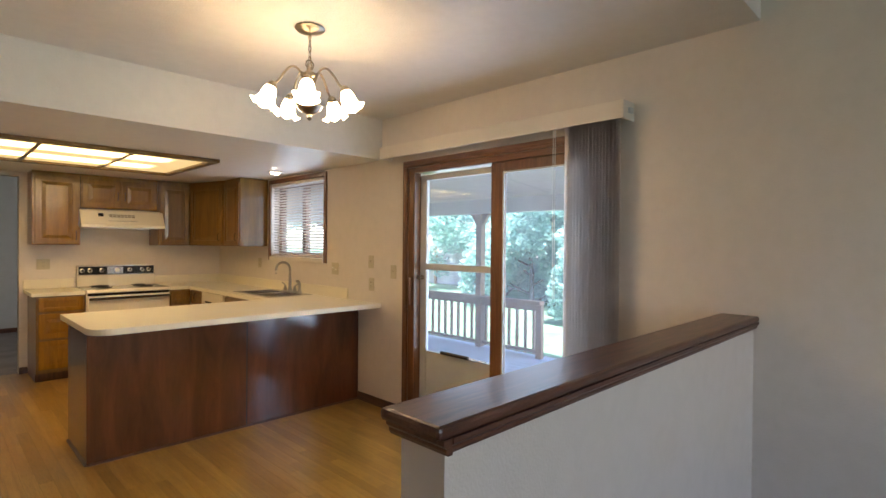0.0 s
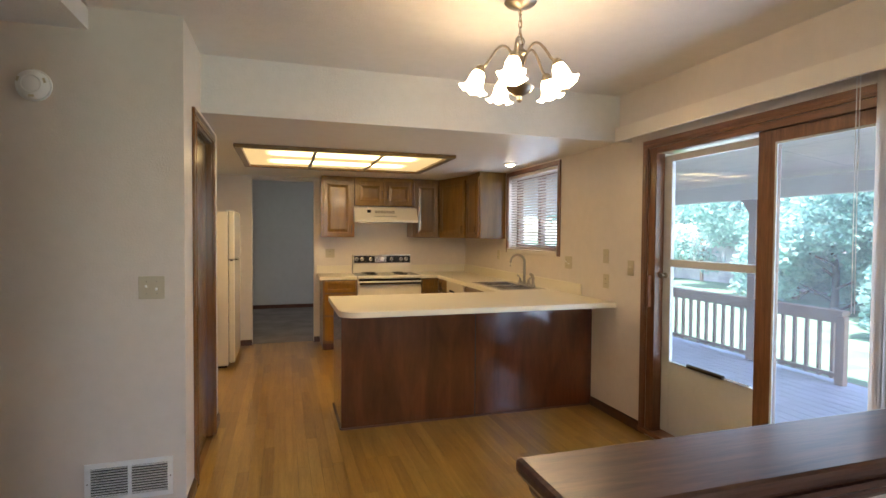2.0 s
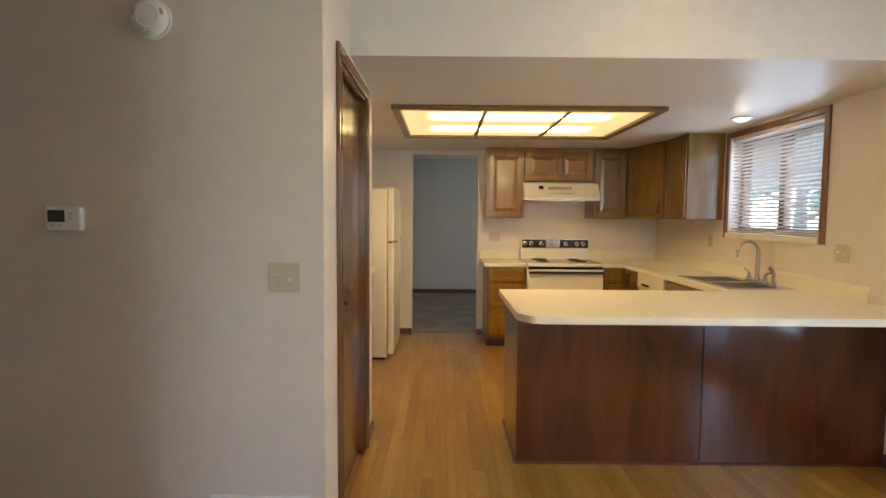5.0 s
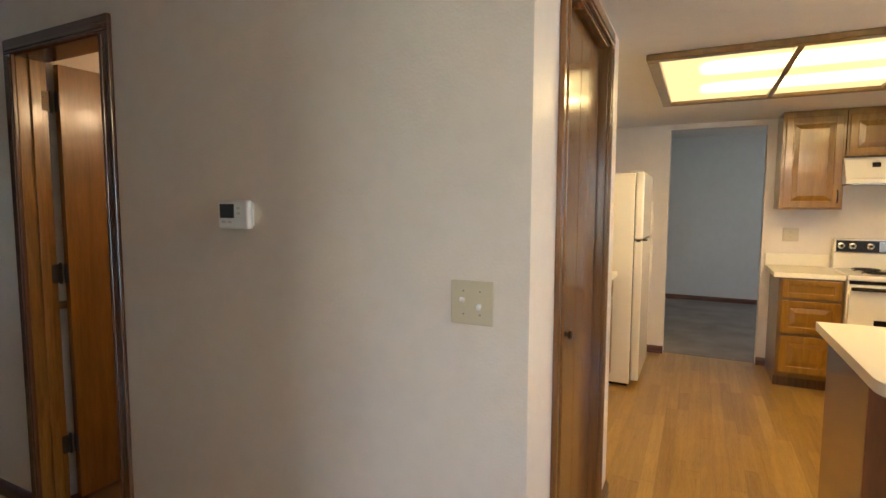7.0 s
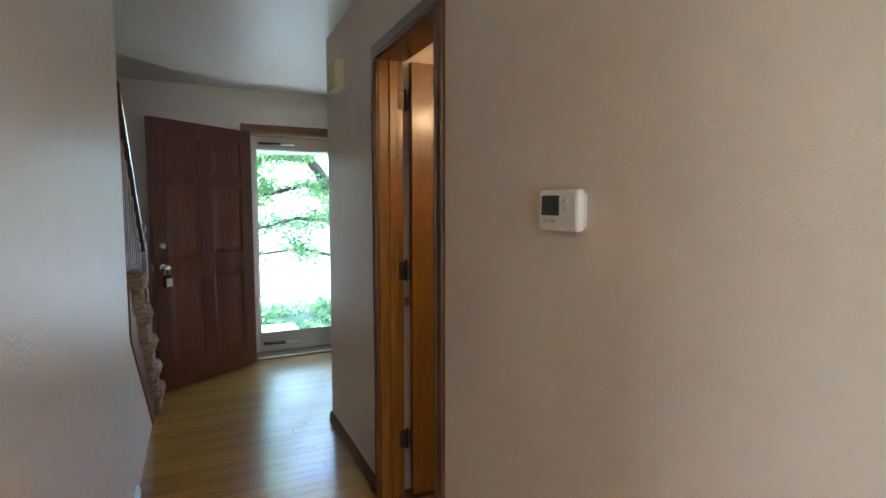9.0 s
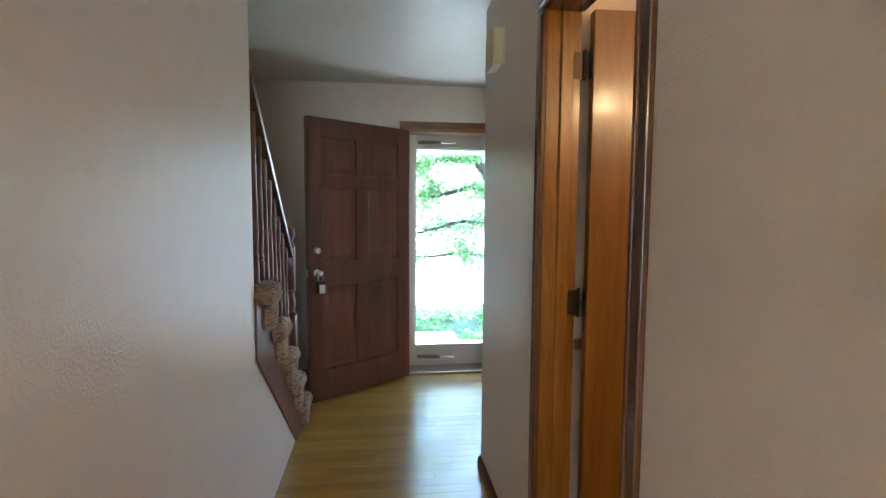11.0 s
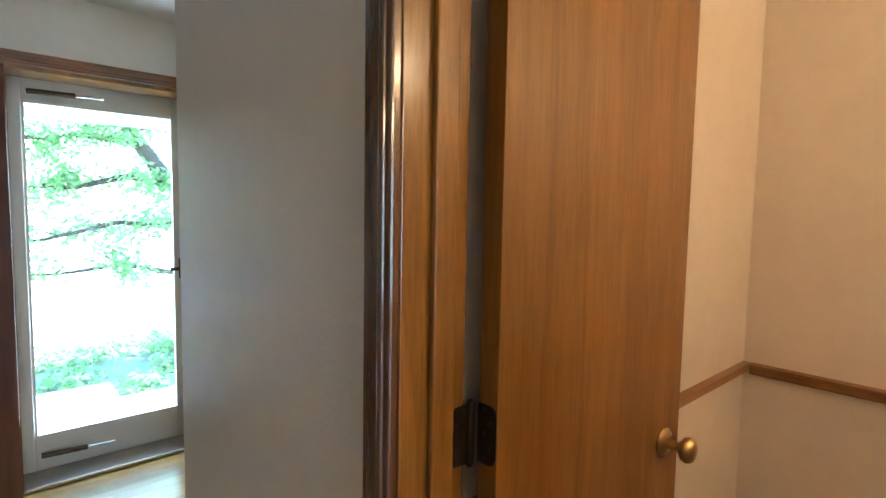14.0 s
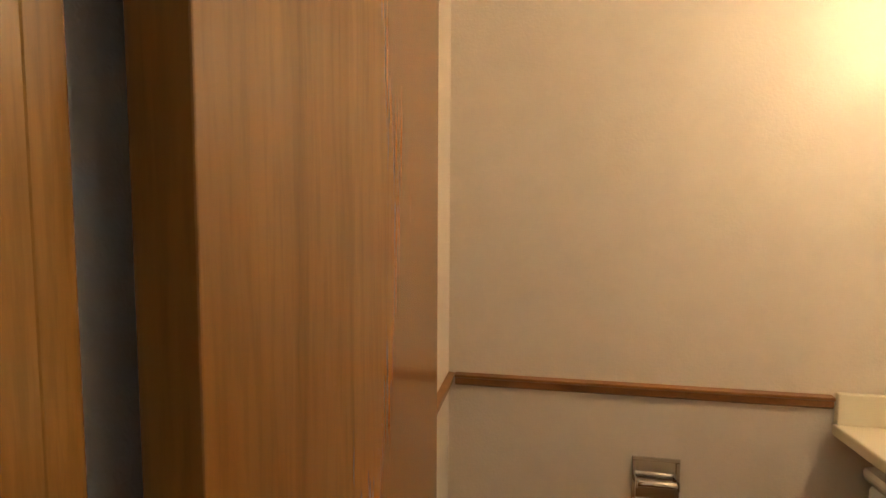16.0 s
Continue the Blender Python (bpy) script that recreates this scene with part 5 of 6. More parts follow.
# ---- things on the walls ----
def wall_plate(name, label, m, w, h, kind, category, group=""):
    """A cover plate on a wall; local x to the right, z up, out towards -y."""
    p = thing(name, label, category, m, group)
    part("plate", block((-w / 2, -0.006, -h / 2, w / 2, -0.0005, h / 2), bevel=0.0025), ALMOND, p)
    if kind == "switch2":
        for x in (-0.023, 0.023):
            part("slot", block((x - 0.006, -0.0075, -0.013, x + 0.006, -0.0062, 0.013)), ALMOND, p)
            part("toggle", moved(block((-0.0045, -0.016, -0.005, 0.0045, 0, 0.005), bevel=0.0015), pose(x, -0.007, 0.004 if x < 0 else -0.004, -25 if x < 0 else 25)), WHITE, p, "white toggle lever")
            for z in (-0.03, 0.03):
                part("screw", lathe([(0, 0), (0.0032, 0), (0.0028, 0.0012), (0, 0.0015)], 8, m=pose(x, -0.006, z, 90)), NICKEL, p)
    elif kind == "switch":
        part("toggle", moved(block((-0.0045, -0.015, -0.005, 0.0045, 0, 0.005), bevel=0.0015), pose(0, -0.006, 0.003, -25)), ALMOND, p)
    elif kind == "outlet":
        for z in (-0.02, 0.02):
            o = part("receptacle", block((-0.014, -0.0085, z - 0.014, 0.014, -0.0062, z + 0.014), bevel=0.001), ALMOND, p)
            part("slots", block((-0.007, -0.0092, z - 0.004, -0.005, -0.0086, z + 0.006), (0.005, -0.0092, z - 0.004, 0.007, -0.0086, z + 0.006)), SHADOW, o)
    return p


wall_plate("light_switch", "almond two-toggle light switch plate on the hall wall", pose(-0.1, YA, 1.163), 0.117, 0.114, "switch2", "light switch")
EAST = -90
wall_plate("light_switch", "almond switch plate above the worktop end", pose(XE, 4.214, 1.27, 0, 0, EAST), 0.072, 0.115, "switch", "light switch", "plates by the worktop")
wall_plate("wall_outlet", "almond wall outlet above the worktop end", pose(XE, 4.208, 1.069, 0, 0, EAST), 0.072, 0.115, "outlet", "outlet", "plates by the worktop")
wall_plate("light_switch", "almond switch plate beside the patio door", pose(XE, 3.9, 1.194, 0, 0, EAST), 0.072, 0.115, "switch", "light switch", "plates by the worktop")
wall_plate("light_switch", "almond double switch plate near the sink window", pose(XE, 4.787, 1.188, 0, 0, EAST), 0.117, 0.115, "switch2", "light switch", "plates by the worktop")
wall_plate("wall_outlet", "almond wall outlet past the sink window", pose(XE, 6.39, 1.195, 0, 0, EAST), 0.072, 0.115, "outlet", "outlet", "plates by the worktop")
wall_plate("wall_outlet", "almond wall outlet beside the range", pose(1.12, YK, 1.175), 0.117, 0.115, "outlet", "outlet")
wall_plate("wall_outlet", "almond wall outlet low in the back room", pose(-0.06, 10.9, 0.42), 0.072, 0.115, "outlet", "outlet")


def thermostat():
    t = thing("thermostat", "white digital thermostat on the hall wall", "thermostat", pose(-0.922, YA, 1.38))
    part("back_plate", block((-0.066, -0.004, -0.037, 0.066, -0.0005, 0.037), bevel=0.0015), WHITE, t)
    body = part("body", block((-0.069, -0.028, -0.046, 0.069, -0.0045, 0.046), bevel=0.009), WHITE, t)
    part("screen", block((-0.056, -0.0295, -0.012, 0.008, -0.0275, 0.033), bevel=0.001), SCREEN, body, "dark grey display")
    for x, z in ((0.028, 0.02), (0.028, 0.004), (-0.04, -0.024), (-0.012, -0.024)):
        part("button", block((x - 0.009, -0.0295, z - 0.004, x + 0.009, -0.0275, z + 0.004), bevel=0.001), ALUM, body)


thermostat()


def smoke_detector():
    s = thing("smoke_detector", "round white smoke detector high on the wall", "smoke detector", pose(-0.58, YA, 2.12, 90))
    part("base", lathe([(0, 0.0005), (0.073, 0.0005), (0.075, 0.006), (0.073, 0.012), (0, 0.012)], 32), WHITE, s, "", True)
    part("cover", lathe([(0.066, 0.012), (0.066, 0.022), (0.058, 0.034), (0.04, 0.042), (0.036, 0.039), (0.02, 0.043), (0, 0.044)], 32), WHITE, s, "", True)
    for a in (20, 160, 270):
        part("vent", moved(block((0.044, -0.011, 0.034, 0.06, 0.011, 0.0375)), pose(0, 0, 0, 0, 0, a)), ALMOND, s)


smoke_detector()


def wall_vent():
    v = thing("return_air_grille", "white louvred metal air grille low on the wall", "vent", pose(-0.205, YA, 0.205))
    w, h = 0.195, 0.098
    for b in ((-w, -0.009, -h, w, -0.0005, -h + 0.026), (-w, -0.009, h - 0.026, w, -0.0005, h), (-w, -0.009, -h + 0.026, -w + 0.026, -0.0005, h - 0.026), (w - 0.026, -0.009, -h + 0.026, w, -0.0005, h - 0.026), (-0.009, -0.009, -h + 0.026, 0.009, -0.0005, h - 0.026)):
        part("frame", block(b, bevel=0.002), WHITE, v)
    # flat black sheet paints in the shade between the slats
    part("backing", block((-w + 0.02, -0.0018, -h + 0.02, w - 0.02, -0.0008, h - 0.02)), SHADOW, v, "black sheet standing for the shade behind the slats")
    for s0, s1 in ((-w + 0.026, -0.009), (0.009, w - 0.026)):
        for i in range(11):
            z = -h + 0.033 + i * 0.0132
            part("slat", moved(block((s0, -0.006, -0.0009, s1, 0.004, 0.0009)), pose(0, -0.0058, z, 12)), WHITE, v)
    for x in (-w + 0.012, w - 0.012):
        part("screw", lathe([(0, 0), (0.004, 0), (0.003, 0.0015), (0, 0.002)], 8, m=pose(x, -0.009, 0, 90)), NICKEL, v)


wall_vent()


def door_chime():
    c = thing("door_chime", "yellowed plastic door chime box high on the wall", "door chime", pose(-2.9, YA, 2.1))
    part("cover", block((-0.085, -0.05, -0.065, 0.085, -0.003, 0.085), bevel=0.006), plain("aged_ivory_plastic", (0.66, 0.58, 0.33), 0.45, vary=0.05), c)
    part("back_plate", block((-0.095, -0.003, -0.075, 0.095, -0.0005, 0.09)), WHITE, c)
    part("lower_lip", moved(block((-0.085, -0.008, -0.012, 0.085, 0.0, 0.0), bevel=0.002), pose(0, -0.045, -0.065, 25)), WHITE, c)


door_chime()


# ---- stairs ----
def stairs():
    st = thing("staircase", "carpeted staircase with dark wooden balustrade", "stairs", pose(-3.94, YST, 0))
    wl = Matrix.Translation((3.94, -YST, 0))
    rise, run, y0 = 0.215, 0.237, 1.2
    N = 11
    for k in range(1, N + 1):
        xn = -3.94 + (k - 1) * run
        z = rise * k
        bm = bmesh.new()
        box(bm, xn + 0.028, y0 + 0.004, z - rise + (0.001 if k == 1 else -0.03), xn + run + 0.03, YST - 0.012, z - 0.004)
        part("step", moved(bm, wl), CARPET, st, "carpeted step")
        if xn < -2.9:
            bm = bmesh.new()
            box(bm, xn - 0.03, y0 + 0.004, z - 0.1, xn + run - 0.04, YST + 0.07, z, bevel=0.045)
            rnd = random.Random(k)
            for v in bm.verts:
                v.co += Vector((rnd.uniform(-1, 1), rnd.uniform(-1, 1), rnd.uniform(-1, 1))) * 0.003
            nose = part("tread_wrap", moved(bm, wl), CARPET, st, "beige carpet wrapped over the tread end", True)
            bm = block((xn - 0.008, YST - 0.02, z - rise - 0.005, xn + 0.115, YST + 0.05, z - 0.06), bevel=0.03)
            part("riser_wrap", moved(bm, wl), CARPET, st, "", True)
    # stringer board below the treads
    bm = bmesh.new()
    lo = lambda x: 0.818 + (x + 2.687) * (0.818 - 0.096) / (3.556 - 2.687)
    hi = lambda x: 1.075 + (x + 2.99) * rise / run - 0.05
    outline = [(-3.67, 0.001), (-2.742, lo(-2.742)), (-2.742, 1.03), (-3.02, 1.0), (-3.90, max(hi(-3.9), 0.12)), (-3.92, 0.001)]
    for y in (YST - 0.002, YST + 0.008):
        bm.faces.new([bm.verts.new((x, y, z)) for x, z in outline])
    bm.verts.ensure_lookup_table()
    n = len(outline)
    for i in range(n):
        bm.faces.new((bm.verts[i], bm.verts[(i + 1) % n], bm.verts[n + (i + 1) % n], bm.verts[n + i]))
    bmesh.ops.recalc_face_normals(bm, faces=bm.faces)
    part("stringer", moved(bm, wl), MAHOG, st, "brown wooden stair skirt")
    by = YST - 0.02
    rz = lambda x: 1.202 + (x + 3.583) * (1.868 - 1.202) / (3.583 - 2.84)
    bm = bmesh.new()
    prof = [(-0.028, -0.03), (0.028, -0.03), (0.032, -0.012), (0.028, 0.014), (0.014, 0.028), (-0.014, 0.028), (-0.028, 0.014), (-0.032, -0.012)]
    rings = [[bm.verts.new((x, by + o, rz(x) + u - 0.02)) for o, u in prof] for x in (-3.64, -2.745)]
    for i in range(8):
        bm.faces.new((rings[0][i], rings[0][(i + 1) % 8], rings[1][(i + 1) % 8], rings[1][i]))
    bm.faces.new(rings[0])
    bm.faces.new(rings[1][::-1])
    bmesh.ops.recalc_face_normals(bm, faces=bm.faces)
    part("handrail", moved(bm, wl), TRIM, st, "dark polished handrail")
    for k in range(8):
        x = -3.56 + k * 0.1
        step = math.floor((x + 3.94) / run) + 1
        z0, z1 = rise * step, rz(x) - 0.045
        L = z1 - z0
        prof = [(0, 0), (0.016, 0), (0.016, 0.14 * L), (0.013, 0.15 * L), (0.017, 0.165 * L), (0.011, 0.19 * L), (0.016, 0.3 * L), (0.012, 0.62 * L), (0.0095, 0.8 * L), (0.013, 0.82 * L), (0.012, 0.84 * L), (0.012, L), (0, L)]
        part("baluster", lathe(prof, 12, m=wl @ pose(x, by, z0)), MAHOG, st, "", True)
    z0 = rise * 2
    bm = block((-3.7, by - 0.04, z0, -3.62, by + 0.04, z0 + 0.34), (-3.695, by - 0.035, z0 + 0.5, -3.625, by + 0.035, z0 + 0.74), bevel=0.004)
    m = wl @ pose(-3.66, by, z0)
    bm = moved(bm, wl)
    lathe([(0.034, 0.34), (0.038, 0.355), (0.026, 0.37), (0.036, 0.41), (0.026, 0.47), (0.037, 0.485), (0.034, 0.5)], 18, bm, m)
    lathe([(0.034, 0.74), (0.04, 0.752), (0.03, 0.765), (0.022, 0.78), (0.036, 0.81), (0.038, 0.83), (0.028, 0.855), (0.012, 0.868), (0, 0.87)], 18, bm, m)
    part("newel", bm, MAHOG, st, "turned dark newel post", True)
    # plastered triangle under the stringer
    bm = bmesh.new()
    tri = [(-3.67, 0.0), (-2.74, 0.0), (-2.74, lo(-2.742))]
    for y in (YST - 0.1, YST - 0.001):
        bm.faces.new([bm.verts.new((x, y, z)) for x, z in tri])
    bm.verts.ensure_lookup_table()
    for i in range(3):
        bm.faces.new((bm.verts[i], bm.verts[(i + 1) % 3], bm.verts[3 + (i + 1) % 3], bm.verts[3 + i]))
    bmesh.ops.recalc_face_normals(bm, faces=bm.faces)
    structure("wall_under_stairs", bm, PAINT, "off-white wall below the stair skirt")


stairs()


# ---- bathroom ----
RAIL = [(0, 0), (0.008, 0), (0.014, 0.006), (0.014, 0.022), (0.02, 0.027), (0.02, 0.033), (0, 0.036)]
CHAIR = wood("chair_rail_oak", (0.28, 0.12, 0.03), (0.42, 0.2, 0.06), (2, 2, 12), 0.35, 0.3, 0.2)
structure("trim_chair_rail_1", bar(RAIL, (BWX, YA + 0.122, 0.92), (BWX, BNY, 0.92)), CHAIR, "narrow oak chair rail", "trim")
structure("trim_chair_rail_2", bar(RAIL, (BWX + 0.021, BNY, 0.92), (-1.25, BNY, 0.92)), CHAIR, "narrow oak chair rail", "trim")


def paper_holder():
    h = thing("toilet_paper_holder", "empty chrome recessed toilet paper holder", "toilet paper holder", pose(-1.678, BNY, 0.682))
    w, t = 0.064, 0.066
    for b in ((-w, -0.006, -t, w, -0.0005, -t + 0.012), (-w, -0.006, t - 0.012, w, -0.0005, t), (-w, -0.006, -t + 0.012, -w + 0.012, -0.0005, t - 0.012), (w - 0.012, -0.006, -t + 0.012, w, -0.0005, t - 0.012)):
        part("flange", block(b, bevel=0.002), CHROME, h)
    part("recess", block((-w + 0.012, -0.0022, -t + 0.012, w - 0.012, -0.0008, t - 0.012)), CHROME, h)
    for x in (-w + 0.006, w - 0.012):
        part("post", block((x, -0.035, -0.012, x + 0.006, -0.0008, 0.012), bevel=0.002), CHROME, h)
    part("roller", lathe([(0, -0.056), (0.006, -0.055), (0.0095, -0.05), (0.0095, 0.05), (0.006, 0.055), (0, 0.056)], 16, m=pose(0, -0.027, 0, 0, 90)), CHROME, h, "", True)


paper_holder()


def vanity():
    v = thing("bathroom_counter", "cream laminate bathroom counter with backsplash", "vanity", pose(-1.248, BNY, 0.85))
    part("top", block((0, -0.56, 0, 0.408 - 0.002, -0.002, 0.032), bevel=0.006), CREAM, v)
    part("backsplash", block((0.004, -0.021, 0.032, 0.404, -0.002, 0.115), bevel=0.003), CREAM, v)
    part("bracket", block((0.2, -0.5, -0.06, 0.404, -0.003, -0.001)), CREAM, v)
    t = thing("toilet", "white ceramic toilet tank below the counter", "toilet", pose(-0.98, BNY - 0.13, 0))
    part("tank", block((-0.19, -0.1, 0.36, 0.13, 0.11, 0.74), bevel=0.02), WHITE, t)
    part("lid", block((-0.2, -0.115, 0.742, 0.138, 0.118, 0.782), bevel=0.016), WHITE, t)
    part("pedestal", block((-0.12, -0.35, 0.002, 0.1, 0.08, 0.358), bevel=0.04), WHITE, t)
    part("bowl", lathe([(0, 0.3), (0.12, 0.3), (0.17, 0.36), (0.19, 0.4), (0.17, 0.41), (0.14, 0.38), (0, 0.34)], 24, m=pose(-0.02, -0.34, 0)), WHITE, t, "", True)


vanity()


def bath_lamp():
    l = thing("vanity_lamp", "brass bathroom wall lamp with two lit globes", "wall lamp", pose(-0.842, 4.3, 2.0))
    part("plate", block((-0.025, -0.2, -0.05, 0, 0.2, 0.05), bevel=0.006), BRASS, l)
    for y in (-0.11, 0.11):
        part("globe", lathe([(0, -0.06), (0.03, -0.052), (0.052, -0.03), (0.06, 0), (0.052, 0.03), (0.03, 0.052), (0, 0.06)], 20, m=pose(-0.085, y, 0)), BULB_GLOW, l, "glowing globe", True)


bath_lamp()


# ---- outside ----
structure("ground", block((-150, -150, -0.6, 150, 150, -0.42)), GRASS, "wide green lawn", "ground")


def porch():
    d = thing("deck", "painted wooden deck behind the house", "deck", pose(XE + 0.2, 0, -0.12))
    x0, x1 = XE + 0.2, 6.3
    for i in range(22):
        a = x0 + i * (x1 - x0) / 22
        part("board", block((a - x0 + 0.003, -2.0, -0.03, a - x0 + (x1 - x0) / 22 - 0.003, 12.0, 0.0), bevel=0.002), DECKM, d)
    part("rim", block((x1 - x0, -2, -0.28, x1 - x0 + 0.04, 12, -0.002)), DECKW, d)
    r = thing("deck_railing", "stained wooden deck railing with square balusters", "railing", pose(6.17, 4.5, -0.12))
    part("top_rail", block((-0.06, 0, 0.73, 0.06, 7.4, 0.78), bevel=0.006), DECKW, r)
    part("upper_rail", block((-0.02, 0, 0.64, 0.02, 7.4, 0.73)), DECKW, r)
    part("bottom_rail", block((-0.02, 0, 0.06, 0.02, 7.4, 0.1)), DECKW, r)
    for i in range(50):
        y = 0.14 + i * 0.145
        part("baluster", block((0.021, y, 0.03, 0.055, y + 0.034, 0.7)), DECKW, r)
    for y in (0.0, 2.6, 5.2):
        part("post", block((-0.09, y - 0.045, 0.001, -0.02, y + 0.045, 0.73), bevel=0.004), DECKW, r)
    p = thing("porch_roof", "porch roof with pale panelled ceiling and wooden posts", "roof", pose(XE + 0.2, 4.5, 2.0))
    w = Matrix.Translation((-XE - 0.2, -4.5, -2.0))
    n = 7
    for i in range(n):
        a, b = XE + 0.21 + (6.5 - XE - 0.21) * i / n, XE + 0.21 + (6.5 - XE - 0.21) * (i + 1) / n
        za, zb = 2.5 - 0.38 * i / n, 2.5 - 0.38 * (i + 1) / n
        for ya, yb in ((-2.0, 2.0), (2.0, 4.45), (4.45, 6.9), (6.9, 12.0)):
            if i == 3 and ya == 2.0:
                ya = 2.7
            bm = bmesh.new()
            q = [bm.verts.new(c) for c in ((a + 0.006, ya + 0.006, za), (b - 0.006, ya + 0.006, zb), (b - 0.006, yb - 0.006, zb), (a + 0.006, yb - 0.006, za))]
            bm.faces.new(q)
            bmesh.ops.solidify(bm, geom=bm.faces[:], thickness=-0.03)
            part("ceiling_panel", moved(bm, w), PORCH, p)
    # unseen sheets added over the panels so no sun falls through their gaps
    for ya, yb, xa, xb in ((-2.0, 2.0, XE + 0.21, 6.5), (2.7, 12.0, XE + 0.21, 6.5), (2.0, 2.7, XE + 0.21, 4.62), (2.0, 2.7, 5.09, 6.5)):
        bm = bmesh.new()
        zr = lambda x: 2.545 - 0.38 * (x - XE - 0.21) / (6.5 - XE - 0.21)
        bm.faces.new([bm.verts.new(c) for c in ((xa, ya, zr(xa)), (xb, ya, zr(xb)), (xb, yb, zr(xb)), (xa, yb, zr(xa)))])
        bmesh.ops.solidify(bm, geom=bm.faces[:], thickness=-0.02)
        part("roofing", moved(bm, w), CONCRETE, p, "unseen grey roofing that blocks sun at the panel gaps")
    part("beam", moved(block((6.1, -2, 1.9, 6.24, 12, 2.11), bevel=0.006), w), PORCH, p, "pale painted beam")
    part("fascia", moved(block((6.5, -2, 2.0, 6.54, 12, 2.2)), w), PORCH, p)
    for y in (0.4, 5.62, 9.2):
        post = part("post", moved(block((6.12, y - 0.055, -0.119, 6.22, y + 0.055, 1.9), bevel=0.008), w), DECKW, p, "square porch post")
        for s in (-1, 1):
            bm = bmesh.new()
            for x in (6.14, 6.2):
                bm.faces.new([bm.verts.new((x, y + s * o, z)) for o, z in ((0.055, 1.72), (0.09, 1.76), (0.14, 1.85), (0.2, 1.899), (0.055, 1.899))])
            bm.verts.ensure_lookup_table()
            for i in range(5):
                bm.faces.new((bm.verts[i], bm.verts[(i + 1) % 5], bm.verts[5 + (i + 1) % 5], bm.verts[5 + i]))
            bmesh.ops.recalc_face_normals(bm, faces=bm.faces)
            part("bracket", moved(bm, w), DECKW, post)


porch()


def fence():
    f = thing("garden_fence", "weathered grey board fence behind the lawn", "fence", pose(17, 8, -0.42))
    rnd = random.Random(8)
    for i in range(90):
        y = i * 0.16
        part("board", block((0, y, 0.03, 0.02, y + 0.15, 1.65 + rnd.uniform(-0.03, 0.03))), FENCEM, f)
    for i in range(7):
        part("post", block((-0.1, i * 2.4 - 0.05, 0, -0.005, i * 2.4 + 0.05, 1.75)), DECKW, f)
    for z in (0.35, 1.35):
        part("rail", block((-0.06, 0, z, -0.002, 14.4, z + 0.09)), FENCEM, f)


fence()


def crown(name, clumps, per, size, mat, parent, seed):
    """Leaves in loose clumps (x, y, z, radius): small bent quads."""
    rnd = np.random.RandomState(seed)
    unit = lambda a: a / (np.linalg.norm(a, axis=1)[:, None] + 1e-6)
    quads = []
    for cx, cy, cz, r in clumps:
        n = int(per * r)
        p = np.array((cx, cy, cz)) + unit(rnd.normal(size=(n, 3))) * (r * rnd.uniform(0.25, 1.0, n) ** 0.6)[:, None] * np.array((1, 1, 0.75))
        u = unit(rnd.normal(size=(n, 3)) * np.array((1, 1, 0.6)))
        v = unit(np.cross(u, rnd.normal(size=(n, 3))))
        k = (size * rnd.uniform(0.6, 1.3, n))[:, None]
        quads.append(np.stack((p - u * k, p + v * k * 0.5, p + u * k, p - v * k * 0.5), 1))
    verts = np.concatenate(quads).reshape(-1, 3).tolist()
    faces = np.arange(len(verts)).reshape(-1, 4).tolist()
    me = bpy.data.meshes.new(name)
    me.from_pydata(verts, [], faces)
    me.materials.append(mat)
    ob = new(name, me)
    ob.parent = parent
    return ob


def tree(x, y, h, spread, seed, leaf, size=0.11, per=900, label="broad leafy garden tree", low=0.35, limbs=9):
    rnd = random.Random(seed)
    t = thing("tree", label, "tree", pose(x, y, -0.42), "garden trees")
    bm = tube([(0, 0, 0), (0.05, 0.02, h * 0.3), (0.0, 0.1, h * 0.6), (0.1, 0.05, h * 0.9)], [0.035 * h, 0.026 * h, 0.016 * h, 0.004 * h], 10)
    clumps = [(0.1, 0.05, h * 0.9, spread * 0.4)]
    for i in range(limbs):
        a = i * 2.4 + rnd.uniform(-0.4, 0.4)
        z = h * (low + (0.85 - low) * i / limbs)
        L = spread * rnd.uniform(0.7, 1.05) * (1.0 - 0.4 * i / limbs)
        e = Vector((math.cos(a) * L, math.sin(a) * L, z + h * rnd.uniform(0.03, 0.14)))
        mid = Vector((e.x * 0.5, e.y * 0.5, z + h * 0.06))
        tube([(0, 0, z - h * 0.04), mid, e], [0.012 * h, 0.008 * h, 0.002 * h], 7, bm)
        for q, r in ((mid, 0.34), (mid.lerp(e, 0.5), 0.38), (e, 0.36)):
            clumps.append((q.x + rnd.uniform(-0.3, 0.3), q.y + rnd.uniform(-0.3, 0.3), q.z + rnd.uniform(-0.2, 0.4), spread * r * rnd.uniform(0.7, 1.1)))
    part("trunk", bm, BARK, t, "", True)
    crown("crown", clumps, per, size, leaf, t, seed)


